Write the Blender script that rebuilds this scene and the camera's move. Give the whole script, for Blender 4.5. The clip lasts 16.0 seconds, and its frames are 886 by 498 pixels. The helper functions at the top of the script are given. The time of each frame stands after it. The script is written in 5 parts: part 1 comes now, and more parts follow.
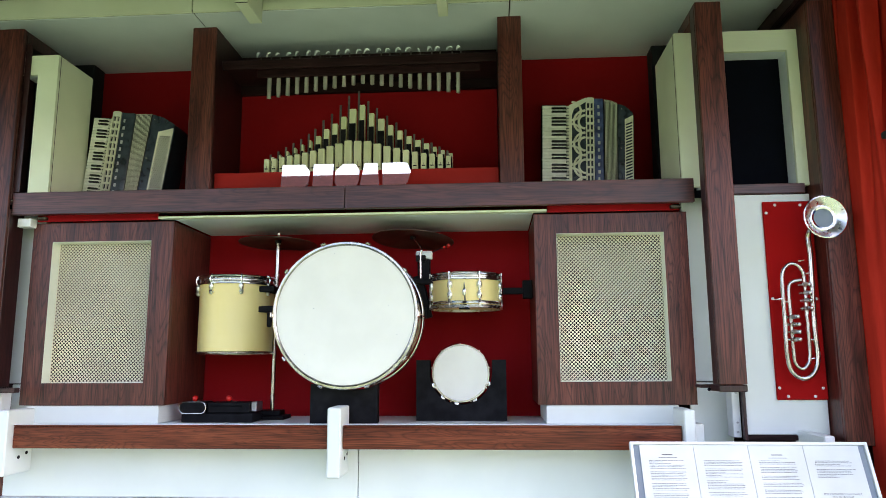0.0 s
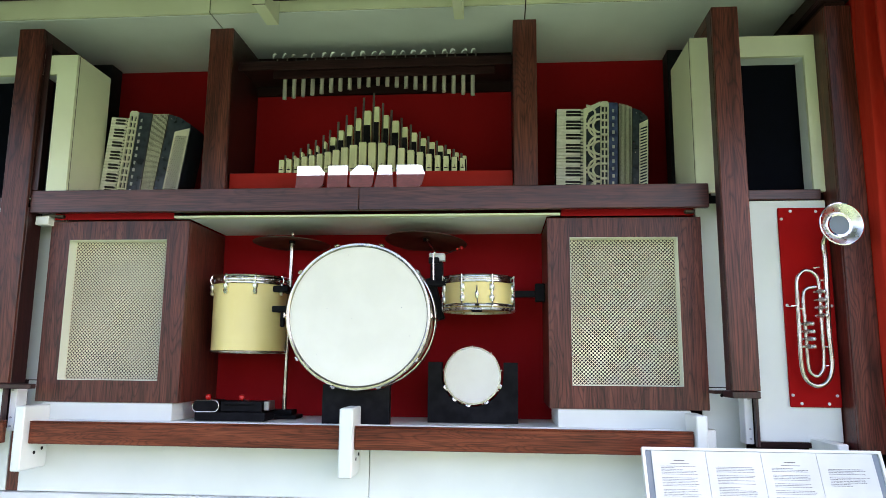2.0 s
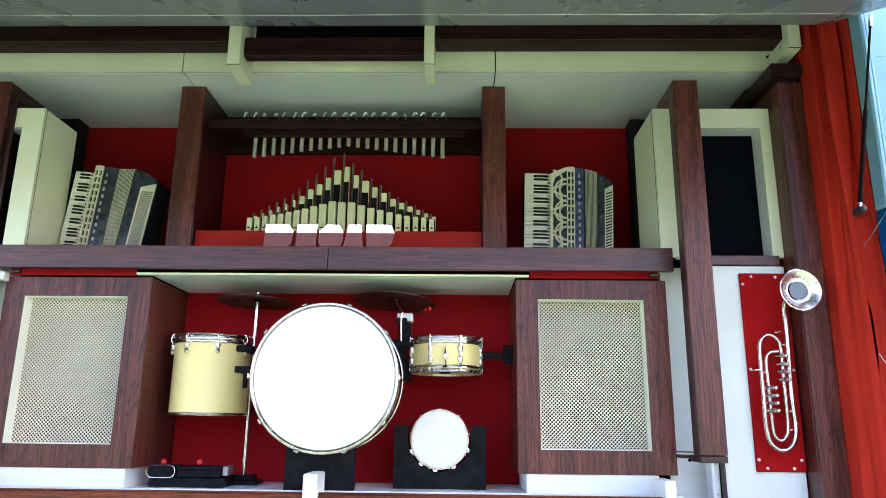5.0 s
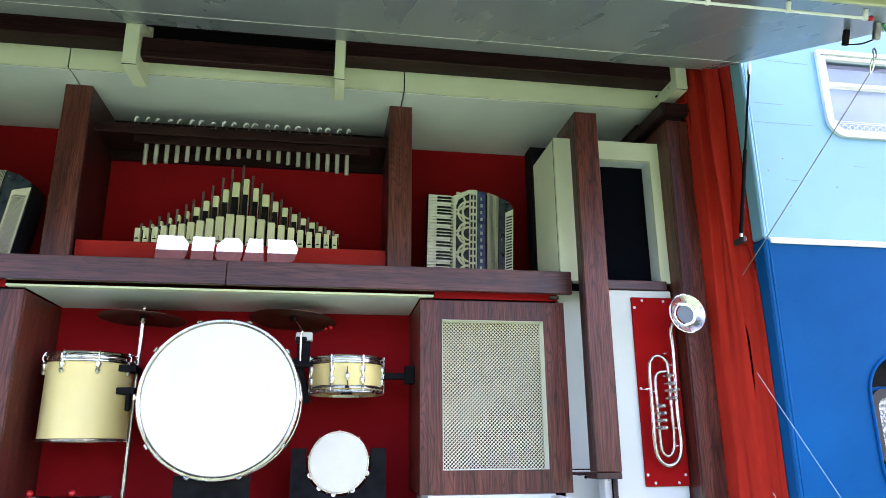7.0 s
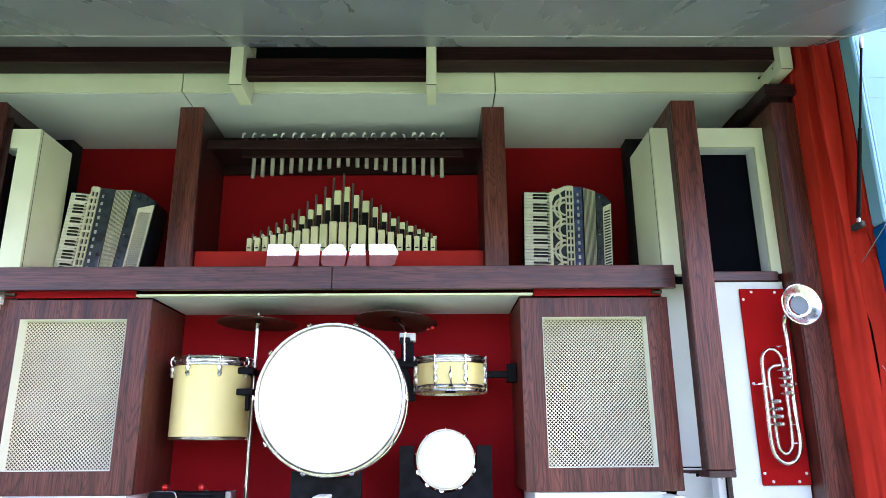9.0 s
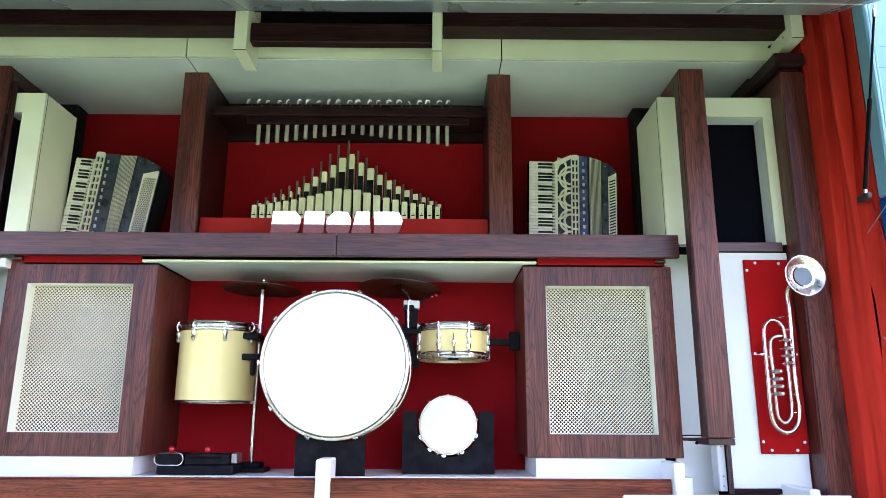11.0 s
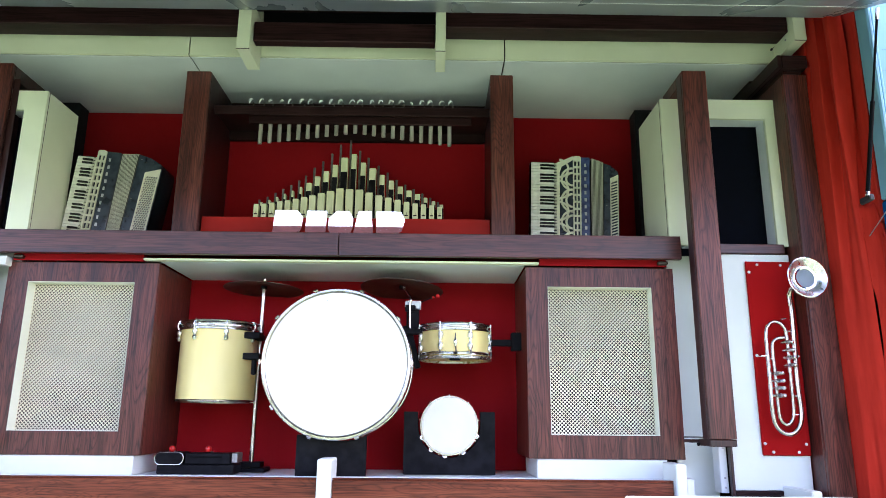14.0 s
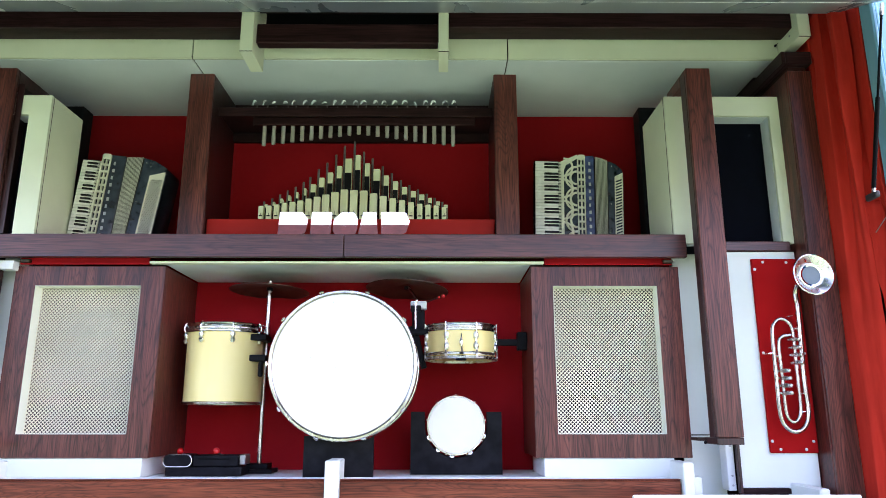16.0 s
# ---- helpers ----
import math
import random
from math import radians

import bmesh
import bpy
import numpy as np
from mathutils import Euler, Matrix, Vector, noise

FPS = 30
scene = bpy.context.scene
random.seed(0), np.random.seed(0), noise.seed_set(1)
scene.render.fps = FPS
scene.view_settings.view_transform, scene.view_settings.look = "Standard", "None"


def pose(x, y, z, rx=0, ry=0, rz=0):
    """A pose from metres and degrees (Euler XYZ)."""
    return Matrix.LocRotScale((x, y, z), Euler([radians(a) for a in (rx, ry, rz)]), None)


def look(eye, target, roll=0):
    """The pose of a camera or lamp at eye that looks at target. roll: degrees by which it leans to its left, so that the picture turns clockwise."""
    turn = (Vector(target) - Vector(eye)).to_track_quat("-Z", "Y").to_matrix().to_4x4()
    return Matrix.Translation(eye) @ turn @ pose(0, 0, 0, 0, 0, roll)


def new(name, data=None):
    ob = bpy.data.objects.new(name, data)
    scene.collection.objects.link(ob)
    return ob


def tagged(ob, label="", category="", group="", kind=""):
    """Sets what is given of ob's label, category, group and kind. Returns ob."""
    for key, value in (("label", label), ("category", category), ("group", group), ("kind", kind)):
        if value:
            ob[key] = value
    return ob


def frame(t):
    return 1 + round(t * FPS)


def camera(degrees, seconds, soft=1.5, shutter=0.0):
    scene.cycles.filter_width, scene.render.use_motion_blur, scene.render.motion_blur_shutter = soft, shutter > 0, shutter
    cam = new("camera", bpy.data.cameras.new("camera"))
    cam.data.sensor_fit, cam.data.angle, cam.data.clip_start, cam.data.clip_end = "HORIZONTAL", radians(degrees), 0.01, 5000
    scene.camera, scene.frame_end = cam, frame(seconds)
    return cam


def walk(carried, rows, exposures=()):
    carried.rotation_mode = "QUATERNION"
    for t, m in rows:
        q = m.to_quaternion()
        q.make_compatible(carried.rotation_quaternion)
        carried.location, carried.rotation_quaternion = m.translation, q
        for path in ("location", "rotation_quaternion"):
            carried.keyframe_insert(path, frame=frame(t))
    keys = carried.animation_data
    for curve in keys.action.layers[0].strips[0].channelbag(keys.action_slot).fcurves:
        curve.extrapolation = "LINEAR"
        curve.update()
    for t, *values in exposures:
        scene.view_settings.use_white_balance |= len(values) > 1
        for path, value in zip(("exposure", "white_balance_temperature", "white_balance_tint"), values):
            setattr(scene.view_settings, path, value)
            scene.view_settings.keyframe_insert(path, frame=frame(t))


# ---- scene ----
# The plan below is in survey units; S turns them into metres.
S = 0.9
cam = camera(64.6, 16.0, soft=0.6)
PATH = [
    (0, (0.015, 0.031, 1.574), (-0.116, 2.002, 1.887), -0.3),
    (0.5, (0.005, 0.022, 1.58), (-0.137, 1.989, 1.913), -0.2),
    (1, (0.008, 0.032, 1.578), (-0.13, 1.999, 1.91), 0.3),
    (1.5, (0.008, 0.021, 1.576), (-0.137, 1.989, 1.903), 0.4),
    (2, (0.0, 0.02, 1.581), (-0.16, 1.989, 1.896), 0.5),
    (2.5, (0.004, 0.018, 1.572), (-0.168, 1.985, 1.891), 0.5),
    (3, (-0.006, 0.011, 1.582), (-0.192, 1.974, 1.917), 0.8),
    (5.5, (-0.079, 0.023, 1.588), (0.005, 1.959, 2.085), 0.3),
    (6, (-0.167, 0.045, 1.576), (0.147, 1.957, 2.07), -0.6),
    (6.5, (-0.204, 0.061, 1.584), (0.106, 1.957, 2.14), 0.2),
    (7, (-0.204, 0.055, 1.566), (0.101, 1.954, 2.115), -0.4),
    (7.5, (-0.204, 0.035, 1.579), (-0.021, 1.953, 2.116), 0.0),
    (8, (-0.21, 0.005, 1.576), (-0.079, 1.926, 2.119), -0.1),
    (8.5, (-0.182, -0.003, 1.586), (-0.134, 1.924, 2.119), -0.2),
    (9, (-0.2, 0.013, 1.57), (-0.175, 1.938, 2.112), -0.4),
    (9.5, (-0.189, 0.031, 1.569), (-0.156, 1.972, 2.048), -0.3),
    (10, (-0.193, 0.025, 1.564), (-0.172, 1.971, 2.028), -0.3),
    (12.5, (-0.215, 0.0, 1.548), (-0.203, 1.951, 1.991), 0.7),
    (13, (-0.228, 0.012, 1.546), (-0.204, 1.964, 1.982), 0.1),
    (13.5, (-0.218, 0.011, 1.554), (-0.193, 1.958, 2.012), 0.4),
    (14, (-0.223, 0.017, 1.542), (-0.204, 1.961, 2.011), 0.5),
    (14.5, (-0.227, 0.019, 1.547), (-0.208, 1.97, 1.986), 0.1),
    (15, (-0.233, 0.007, 1.56), (-0.216, 1.954, 2.017), 0.1),
    (15.5, (-0.23, 0.01, 1.55), (-0.209, 1.957, 2.01), -0.0),
    (16, (-0.231, 0.01, 1.56), (-0.222, 1.957, 2.02), 0.0),
]
walk(cam, [(t, look(Vector(eye) * S, Vector(target) * S, roll)) for t, eye, target, roll in PATH],
     exposures=((0.0, 2.46, 7100, 25), (3.2, 2.50, 7100, 25), (5.4, 2.92, 6450, 32), (6.2, 2.77, 6450, 32), (9.0, 3.07, 6350, 35), (12.5, 2.99, 6350, 35), (16.0, 2.95, 6350, 35)))

# ---- daylight ----
world = bpy.data.worlds.new("sky")
scene.world = world
world.use_nodes = True
wn = world.node_tree
sky = wn.nodes.new("ShaderNodeTexSky")
sky.sky_type = "NISHITA"
sky.sun_disc = False
sky.sun_elevation = radians(47)
sky.sun_rotation = radians(81)
sky.air_density, sky.dust_density, sky.ozone_density = 1.0, 3.2, 1.3
wn.nodes["Background"].inputs["Strength"].default_value = 0.15
wn.links.new(sky.outputs[0], wn.nodes["Background"].inputs["Color"])
sun = new("sun", bpy.data.lights.new("sun", "SUN"))
sun.data.energy, sun.data.angle, sun.data.color = 2.6, radians(0.6), (1.0, 0.96, 0.9)
sun.matrix_basis = look((10, 1.5, 11), (0, 0, 0))

# ---- materials ----


def material(name, low, high, scale=(6, 6, 6), rough=0.5, metal=0.0, bump=0.0, fine=300, coat=0.0, stops=(0.35, 0.65),
             detail=6.0, distort=0.0, blotch=0.12, spec=0.5):
    """A node material: grain between two colours, slow blotches over it, uneven gloss and fine relief."""
    m = bpy.data.materials.new(name)
    m.use_nodes = True
    t = m.node_tree
    p = t.nodes["Principled BSDF"]
    geo = t.nodes.new("ShaderNodeNewGeometry")
    mp = t.nodes.new("ShaderNodeMapping")
    mp.inputs["Scale"].default_value = scale
    t.links.new(geo.outputs["Position"], mp.inputs["Vector"])
    n = t.nodes.new("ShaderNodeTexNoise")
    n.inputs["Scale"].default_value, n.inputs["Detail"].default_value, n.inputs["Distortion"].default_value = 1.0, detail, distort
    t.links.new(mp.outputs[0], n.inputs["Vector"])
    ramp = t.nodes.new("ShaderNodeValToRGB")
    ramp.color_ramp.elements[0].position, ramp.color_ramp.elements[1].position = stops
    ramp.color_ramp.elements[0].color, ramp.color_ramp.elements[1].color = (*low, 1), (*high, 1)
    t.links.new(n.outputs["Fac"], ramp.inputs[0])
    big = t.nodes.new("ShaderNodeTexNoise")
    big.inputs["Scale"].default_value, big.inputs["Detail"].default_value = 2.3, 4
    t.links.new(geo.outputs["Position"], big.inputs["Vector"])
    rng = t.nodes.new("ShaderNodeMapRange")
    rng.inputs["From Min"].default_value, rng.inputs["From Max"].default_value = 0.3, 0.7
    rng.inputs["To Min"].default_value, rng.inputs["To Max"].default_value = 1 - blotch, 1 + blotch
    t.links.new(big.outputs["Fac"], rng.inputs["Value"])
    mul = t.nodes.new("ShaderNodeVectorMath")
    mul.operation = "SCALE"
    t.links.new(ramp.outputs[0], mul.inputs[0])
    t.links.new(rng.outputs[0], mul.inputs["Scale"])
    t.links.new(mul.outputs[0], p.inputs["Base Color"])
    rr = t.nodes.new("ShaderNodeMapRange")
    rr.inputs["To Min"].default_value, rr.inputs["To Max"].default_value = max(rough - 0.08, 0.02), min(rough + 0.1, 1)
    t.links.new(n.outputs["Fac"], rr.inputs["Value"])
    t.links.new(rr.outputs[0], p.inputs["Roughness"])
    p.inputs["Metallic"].default_value = metal
    p.inputs["Specular IOR Level"].default_value = spec
    p.inputs["Coat Weight"].default_value = coat
    p.inputs["Coat Roughness"].default_value = 0.12
    if bump:
        f = t.nodes.new("ShaderNodeTexNoise")
        f.inputs["Scale"].default_value, f.inputs["Detail"].default_value = fine, 3
        t.links.new(geo.outputs["Position"], f.inputs["Vector"])
        b = t.nodes.new("ShaderNodeBump")
        b.inputs["Strength"].default_value, b.inputs["Distance"].default_value = bump, 0.004
        t.links.new(f.outputs["Fac"], b.inputs["Height"])
        t.links.new(b.outputs[0], p.inputs["Normal"])
    return m


def rosewood(name, grain, dark, mid, pale, rough=0.34, spec=0.45, rings=24.0, ink=0.36):
    """Rosewood laminate: contour figure like sawn growth rings, fine pores along the grain, slow bands of tone."""
    along = [1.0 if a == grain else 9.0 for a in "xyz"]
    m = material(name, dark, pale, [22 if a != grain else 1.3 for a in "xyz"], rough, bump=0.06, fine=500, distort=0.6, detail=5, stops=(0.30, 0.72), blotch=0.16, spec=spec)
    t = m.node_tree
    p = t.nodes["Principled BSDF"]
    ramp = next(n for n in t.nodes if n.type == "VALTORGB")
    e = ramp.color_ramp.elements.new(0.5)
    e.color = (*mid, 1)
    geo = next(n for n in t.nodes if n.type == "NEW_GEOMETRY")
    mp = t.nodes.new("ShaderNodeMapping")
    mp.inputs["Scale"].default_value = along
    t.links.new(geo.outputs["Position"], mp.inputs["Vector"])
    field = t.nodes.new("ShaderNodeTexNoise")
    field.inputs["Scale"].default_value, field.inputs["Detail"].default_value, field.inputs["Distortion"].default_value = 0.9, 2.0, 0.35
    t.links.new(mp.outputs[0], field.inputs["Vector"])
    # dark lines where the slow field passes each step: nested ovals and long flowing lines
    step = t.nodes.new("ShaderNodeMath")
    step.operation = "MULTIPLY"
    step.inputs[1].default_value = rings
    t.links.new(field.outputs["Fac"], step.inputs[0])
    saw = t.nodes.new("ShaderNodeMath")
    saw.operation = "FRACT"
    t.links.new(step.outputs[0], saw.inputs[0])
    line = t.nodes.new("ShaderNodeValToRGB")
    line.color_ramp.interpolation = "EASE"
    els = line.color_ramp.elements
    els[0].position, els[0].color = 0.0, (1 - ink, 1 - ink, 1 - ink, 1)
    els[1].position, els[1].color = 0.34, (1, 1, 1, 1)
    for at, v in ((0.74, 1.06), (1.0, 1 - 0.45 * ink)):
        k = els.new(at)
        k.color = (v, v, v, 1)
    t.links.new(saw.outputs[0], line.inputs[0])
    # pores break the lines up
    mq = t.nodes.new("ShaderNodeMapping")
    mq.inputs["Scale"].default_value = [190 if a != grain else 7 for a in "xyz"]
    t.links.new(geo.outputs["Position"], mq.inputs["Vector"])
    pore = t.nodes.new("ShaderNodeTexNoise")
    pore.inputs["Scale"].default_value, pore.inputs["Detail"].default_value = 1.0, 3
    t.links.new(mq.outputs[0], pore.inputs["Vector"])
    k = t.nodes.new("ShaderNodeMapRange")
    k.inputs["From Min"].default_value, k.inputs["From Max"].default_value = 0.34, 0.56
    k.inputs["To Min"].default_value, k.inputs["To Max"].default_value = 0.5, 1.08
    t.links.new(pore.outputs["Fac"], k.inputs["Value"])
    mul = next(n for n in t.nodes if n.type == "VECT_MATH")
    two = t.nodes.new("ShaderNodeVectorMath")
    two.operation = "MULTIPLY"
    t.links.new(mul.outputs[0], two.inputs[0])
    t.links.new(line.outputs[0], two.inputs[1])
    three = t.nodes.new("ShaderNodeVectorMath")
    three.operation = "SCALE"
    t.links.new(two.outputs[0], three.inputs[0])
    t.links.new(k.outputs[0], three.inputs["Scale"])
    t.links.new(three.outputs[0], p.inputs["Base Color"])
    return m


WOOD_V = rosewood("rosewood_upright", "z", (0.054, 0.0140, 0.0105), (0.116, 0.0290, 0.0210), (0.170, 0.0490, 0.0350), spec=0.38, rings=30.0, ink=0.5)
WOOD_H = rosewood("rosewood_level", "x", (0.050, 0.0135, 0.0110), (0.092, 0.0250, 0.0205), (0.130, 0.0400, 0.0330), spec=0.55)
WOOD_RAIL = rosewood("rosewood_rail", "x", (0.090, 0.0190, 0.0090), (0.170, 0.0380, 0.0170), (0.235, 0.0610, 0.0270), spec=0.25, rings=44.0, ink=0.36)
# Darker, flatter copy of WOOD_H: beams, cap, chime rack, level batten.
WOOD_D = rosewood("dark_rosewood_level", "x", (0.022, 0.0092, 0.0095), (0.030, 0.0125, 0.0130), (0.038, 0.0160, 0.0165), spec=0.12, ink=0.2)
# Darker copy of WOOD_V: shade of inward faces in its colour; also dark battens.
WOOD_DARK_SHADED = rosewood("shaded_dark_rosewood_upright", "z", (0.020, 0.0060, 0.0060), (0.038, 0.0105, 0.0105), (0.056, 0.0165, 0.0160), spec=0.45, ink=0.35)
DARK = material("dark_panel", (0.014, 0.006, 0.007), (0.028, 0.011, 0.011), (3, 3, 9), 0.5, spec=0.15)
FELT = material("red_felt", (0.285, 0.005, 0.007), (0.325, 0.0075, 0.0095), (260, 260, 260), 0.92, bump=0.25, fine=700, spec=0.15)
LEATHER = material("bright_red_felt", (0.38, 0.006, 0.006), (0.42, 0.010, 0.009), (220, 220, 220), 0.9, bump=0.25, fine=600, spec=0.1)
REDBOX = material("red_paint", (0.36, 0.014, 0.008), (0.42, 0.02, 0.012), (5, 5, 5), 0.5, bump=0.05, spec=0.15)
# Yellower, greener than CREAM: fascia, brackets, shutter boxes, trim strip.
OFFWHITE = material("yellow_green_cream_paint", (0.70, 0.74, 0.55), (0.76, 0.80, 0.61), (3, 3, 3), 0.42, bump=0.03, blotch=0.05)
CREAM = material("cream_laminate", (0.63, 0.69, 0.70), (0.69, 0.75, 0.76), (3, 3, 3), 0.42, bump=0.03, blotch=0.05)
IVORYWHITE = material("ivory_white_paint", (0.77, 0.79, 0.66), (0.81, 0.83, 0.71), (3, 3, 3), 0.4, bump=0.03, blotch=0.04)
WHITE = material("white_laminate", (0.76, 0.81, 0.765), (0.80, 0.845, 0.805), (3, 3, 3), 0.38, bump=0.03, blotch=0.04)
BLACK = material("black_paint", (0.005, 0.005, 0.006), (0.012, 0.012, 0.014), (20, 20, 20), 0.5, bump=0.1, fine=200, spec=0.07)
# Cloth and strut black; it also stands in for darkness inside hollows.
VOID = material("dull_black", (0.0025, 0.0028, 0.0032), (0.004, 0.0044, 0.005), (20, 20, 20), 0.9, spec=0.1)
RUBBER = material("black_rubber", (0.012, 0.012, 0.013), (0.02, 0.02, 0.021), (30, 30, 30), 0.6)
MIRROR = material("polished_chrome", (0.80, 0.80, 0.80), (0.84, 0.84, 0.84), (14, 14, 14), 0.04, 1.0, blotch=0.03)
mirror = MIRROR.node_tree.nodes["Principled BSDF"].inputs["Roughness"]
MIRROR.node_tree.links.remove(mirror.links[0])
mirror.default_value = 0.012
CHROME = material("chrome", (0.78, 0.78, 0.78), (0.85, 0.85, 0.84), (14, 14, 14), 0.1, 1.0, blotch=0.05)
SATIN = material("satin_chrome", (0.76, 0.77, 0.76), (0.86, 0.86, 0.84), (40, 40, 40), 0.27, 1.0, blotch=0.05)
NICKEL = material("worn_nickel", (0.46, 0.43, 0.38), (0.70, 0.68, 0.64), (30, 30, 12), 0.24, 1.0)
BRASS = material("dull_brass", (0.075, 0.062, 0.046), (0.17, 0.14, 0.10), (12, 12, 12), 0.5, 1.0)
STEEL = material("galvanised_steel", (0.35, 0.36, 0.36), (0.5, 0.5, 0.5), (40, 40, 40), 0.4, 1.0)
SHELL = material("cream_drum_lacquer", (0.90, 0.735, 0.29), (0.93, 0.775, 0.35), (9, 9, 3), 0.42, blotch=0.05)
HEAD = material("drum_skin", (0.785, 0.785, 0.70), (0.825, 0.825, 0.745), (7, 7, 7), 0.55, blotch=0.03, bump=0.03)
STRIPE = material("tan_shell", (0.18, 0.12, 0.06), (0.40, 0.30, 0.18), (2, 40, 2), 0.35)
PIPE = material("pipe_cream_wood", (0.62, 0.65, 0.38), (0.71, 0.73, 0.46), (40, 40, 5), 0.5)
TUBE = material("chime_aluminium", (0.62, 0.60, 0.50), (0.74, 0.72, 0.62), (20, 20, 8), 0.35, 0.6)
ROD = material("grey_rod", (0.10, 0.09, 0.08), (0.18, 0.16, 0.14), (10, 10, 40), 0.5, 0.5)
GRILLE = material("cream_metal_lattice", (0.84, 0.79, 0.60), (0.88, 0.84, 0.66), (9, 9, 9), 0.45)
CANOPY = material("grey_canopy_paint", (0.185, 0.21, 0.24), (0.23, 0.26, 0.29), (4, 0.8, 0.8), 0.27, bump=0.005, fine=5, blotch=0.07)
ALU = material("white_painted_metal", (0.74, 0.76, 0.75), (0.8, 0.82, 0.81), (8, 8, 8), 0.35)
PLANK = material("weathered_cream_plank", (0.42, 0.45, 0.26), (0.58, 0.6, 0.38), (3, 20, 20), 0.6, bump=0.2, fine=60)
BLUE = material("blue_gloss_paint", (0.0, 0.066, 0.215), (0.0, 0.078, 0.245), (2, 2, 2), 0.22, bump=0.10, fine=11, blotch=0.08, spec=0.03)
SKYBLUE = material("light_blue_paint", (0.15, 0.365, 0.49), (0.175, 0.395, 0.52), (2, 2, 2), 0.35, bump=0.04, fine=9, blotch=0.05)
CURTAIN = material("red_curtain", (0.46, 0.024, 0.013), (0.51, 0.031, 0.017), (60, 60, 9), 0.85, bump=0.2, fine=500, spec=0.1)
KEYW = material("ivory_key", (0.86, 0.86, 0.76), (0.90, 0.90, 0.80), (30, 30, 30), 0.25)
KEYB = material("black_key", (0.008, 0.008, 0.008), (0.014, 0.014, 0.014), (30, 30, 30), 0.25)
PEARL = material("dark_pearl", (0.010, 0.016, 0.026), (0.03, 0.045, 0.06), (25, 25, 25), 0.2, coat=0.5)
BLUEPEARL = material("blue_pearl", (0.02, 0.03, 0.09), (0.06, 0.09, 0.22), (25, 25, 25), 0.2, coat=0.5)
IVORY = material("ivory_celluloid", (0.62, 0.62, 0.48), (0.72, 0.72, 0.57), (25, 25, 25), 0.28)
FOLD = material("bellows_cloth", (0.030, 0.032, 0.026), (0.055, 0.057, 0.046), (60, 60, 8), 0.6)
SILVER = material("silver_letter", (0.4, 0.42, 0.42), (0.5, 0.52, 0.52), (30, 30, 30), 0.35, 0.7)
BEAD = material("red_bead", (0.50, 0.01, 0.01), (0.58, 0.015, 0.012), (20, 20, 20), 0.25)
PAPER = material("printed_paper", (0.64, 0.66, 0.66), (0.68, 0.70, 0.70), (9, 9, 9), 0.7)
INK = material("grey_ink", (0.13, 0.13, 0.13), (0.18, 0.18, 0.18), (50, 50, 50), 0.7)
SLATE = material("blue_grey_card", (0.17, 0.21, 0.255), (0.21, 0.25, 0.30), (9, 9, 9), 0.6)
PATTERN = material("speckled_net", (0.16, 0.20, 0.24), (0.74, 0.77, 0.78), (75, 75, 75), 0.8, stops=(0.42, 0.56))
LACE = material("white_lace", (0.7, 0.72, 0.74), (0.78, 0.8, 0.82), (30, 30, 30), 0.8)
PANE_BACKING = material("grey_blue_pane_tone", (0.26, 0.34, 0.39), (0.34, 0.42, 0.46), (4, 4, 9), 0.8)
ROPE = material("white_rope", (0.42, 0.47, 0.52), (0.52, 0.57, 0.62), (200, 200, 200), 0.8)
GREENROPE = material("green_rope", (0.01, 0.2, 0.07), (0.02, 0.28, 0.1), (200, 200, 200), 0.7)
NIGHT = material("blue_black_backing", (0.0012, 0.0018, 0.005), (0.002, 0.003, 0.0075), (20, 20, 20), 0.8, spec=0.08)
FOLDEDGE = material("bellows_edge", (0.42, 0.43, 0.33), (0.55, 0.56, 0.44), (60, 60, 8), 0.5)
GRASS = material("grass", (0.072, 0.118, 0.060), (0.126, 0.183, 0.100), (3, 3, 3), 0.9, bump=0.6, fine=60, blotch=0.25)
# Unseen backdrop only: dark red for the lower half of the chrome's reflection.
BACKDROP_RED = material("dark_red_backdrop", (0.050, 0.0125, 0.013), (0.075, 0.020, 0.021), (6, 6, 20), 0.85)

GLASS = bpy.data.materials.new("window_glass")
GLASS.use_nodes = True
g = GLASS.node_tree.nodes["Principled BSDF"]
g.inputs["Base Color"].default_value = (0.9, 0.95, 0.97, 1)
g.inputs["Roughness"].default_value, g.inputs["Transmission Weight"].default_value, g.inputs["IOR"].default_value = 0.02, 1.0, 1.45

# ---- mesh helpers ----
origin = {}


def box(x0, x1, y0, y1, z0, z1, b=0.003, bm=None):
    """A bevelled box, added to bm."""
    out = bm or bmesh.new()
    one = bmesh.new()
    m = Matrix.Translation(((x0 + x1) / 2, (y0 + y1) / 2, (z0 + z1) / 2)) @ Matrix.Diagonal((x1 - x0, y1 - y0, z1 - z0, 1))
    bmesh.ops.create_cube(one, size=1, matrix=m)
    if b:
        bmesh.ops.bevel(one, geom=one.edges[:], offset=min(b, 0.45 * min(x1 - x0, y1 - y0, z1 - z0)), segments=1, affect="EDGES")
    return merge(out, one)


def merge(out, one, m=None):
    """Adds the mesh of one to out and frees one."""
    index = {}
    for v in one.verts:
        index[v] = out.verts.new(m @ v.co if m else v.co)
    for f in one.faces:
        out.faces.new([index[v] for v in f.verts])
    one.free()
    return out


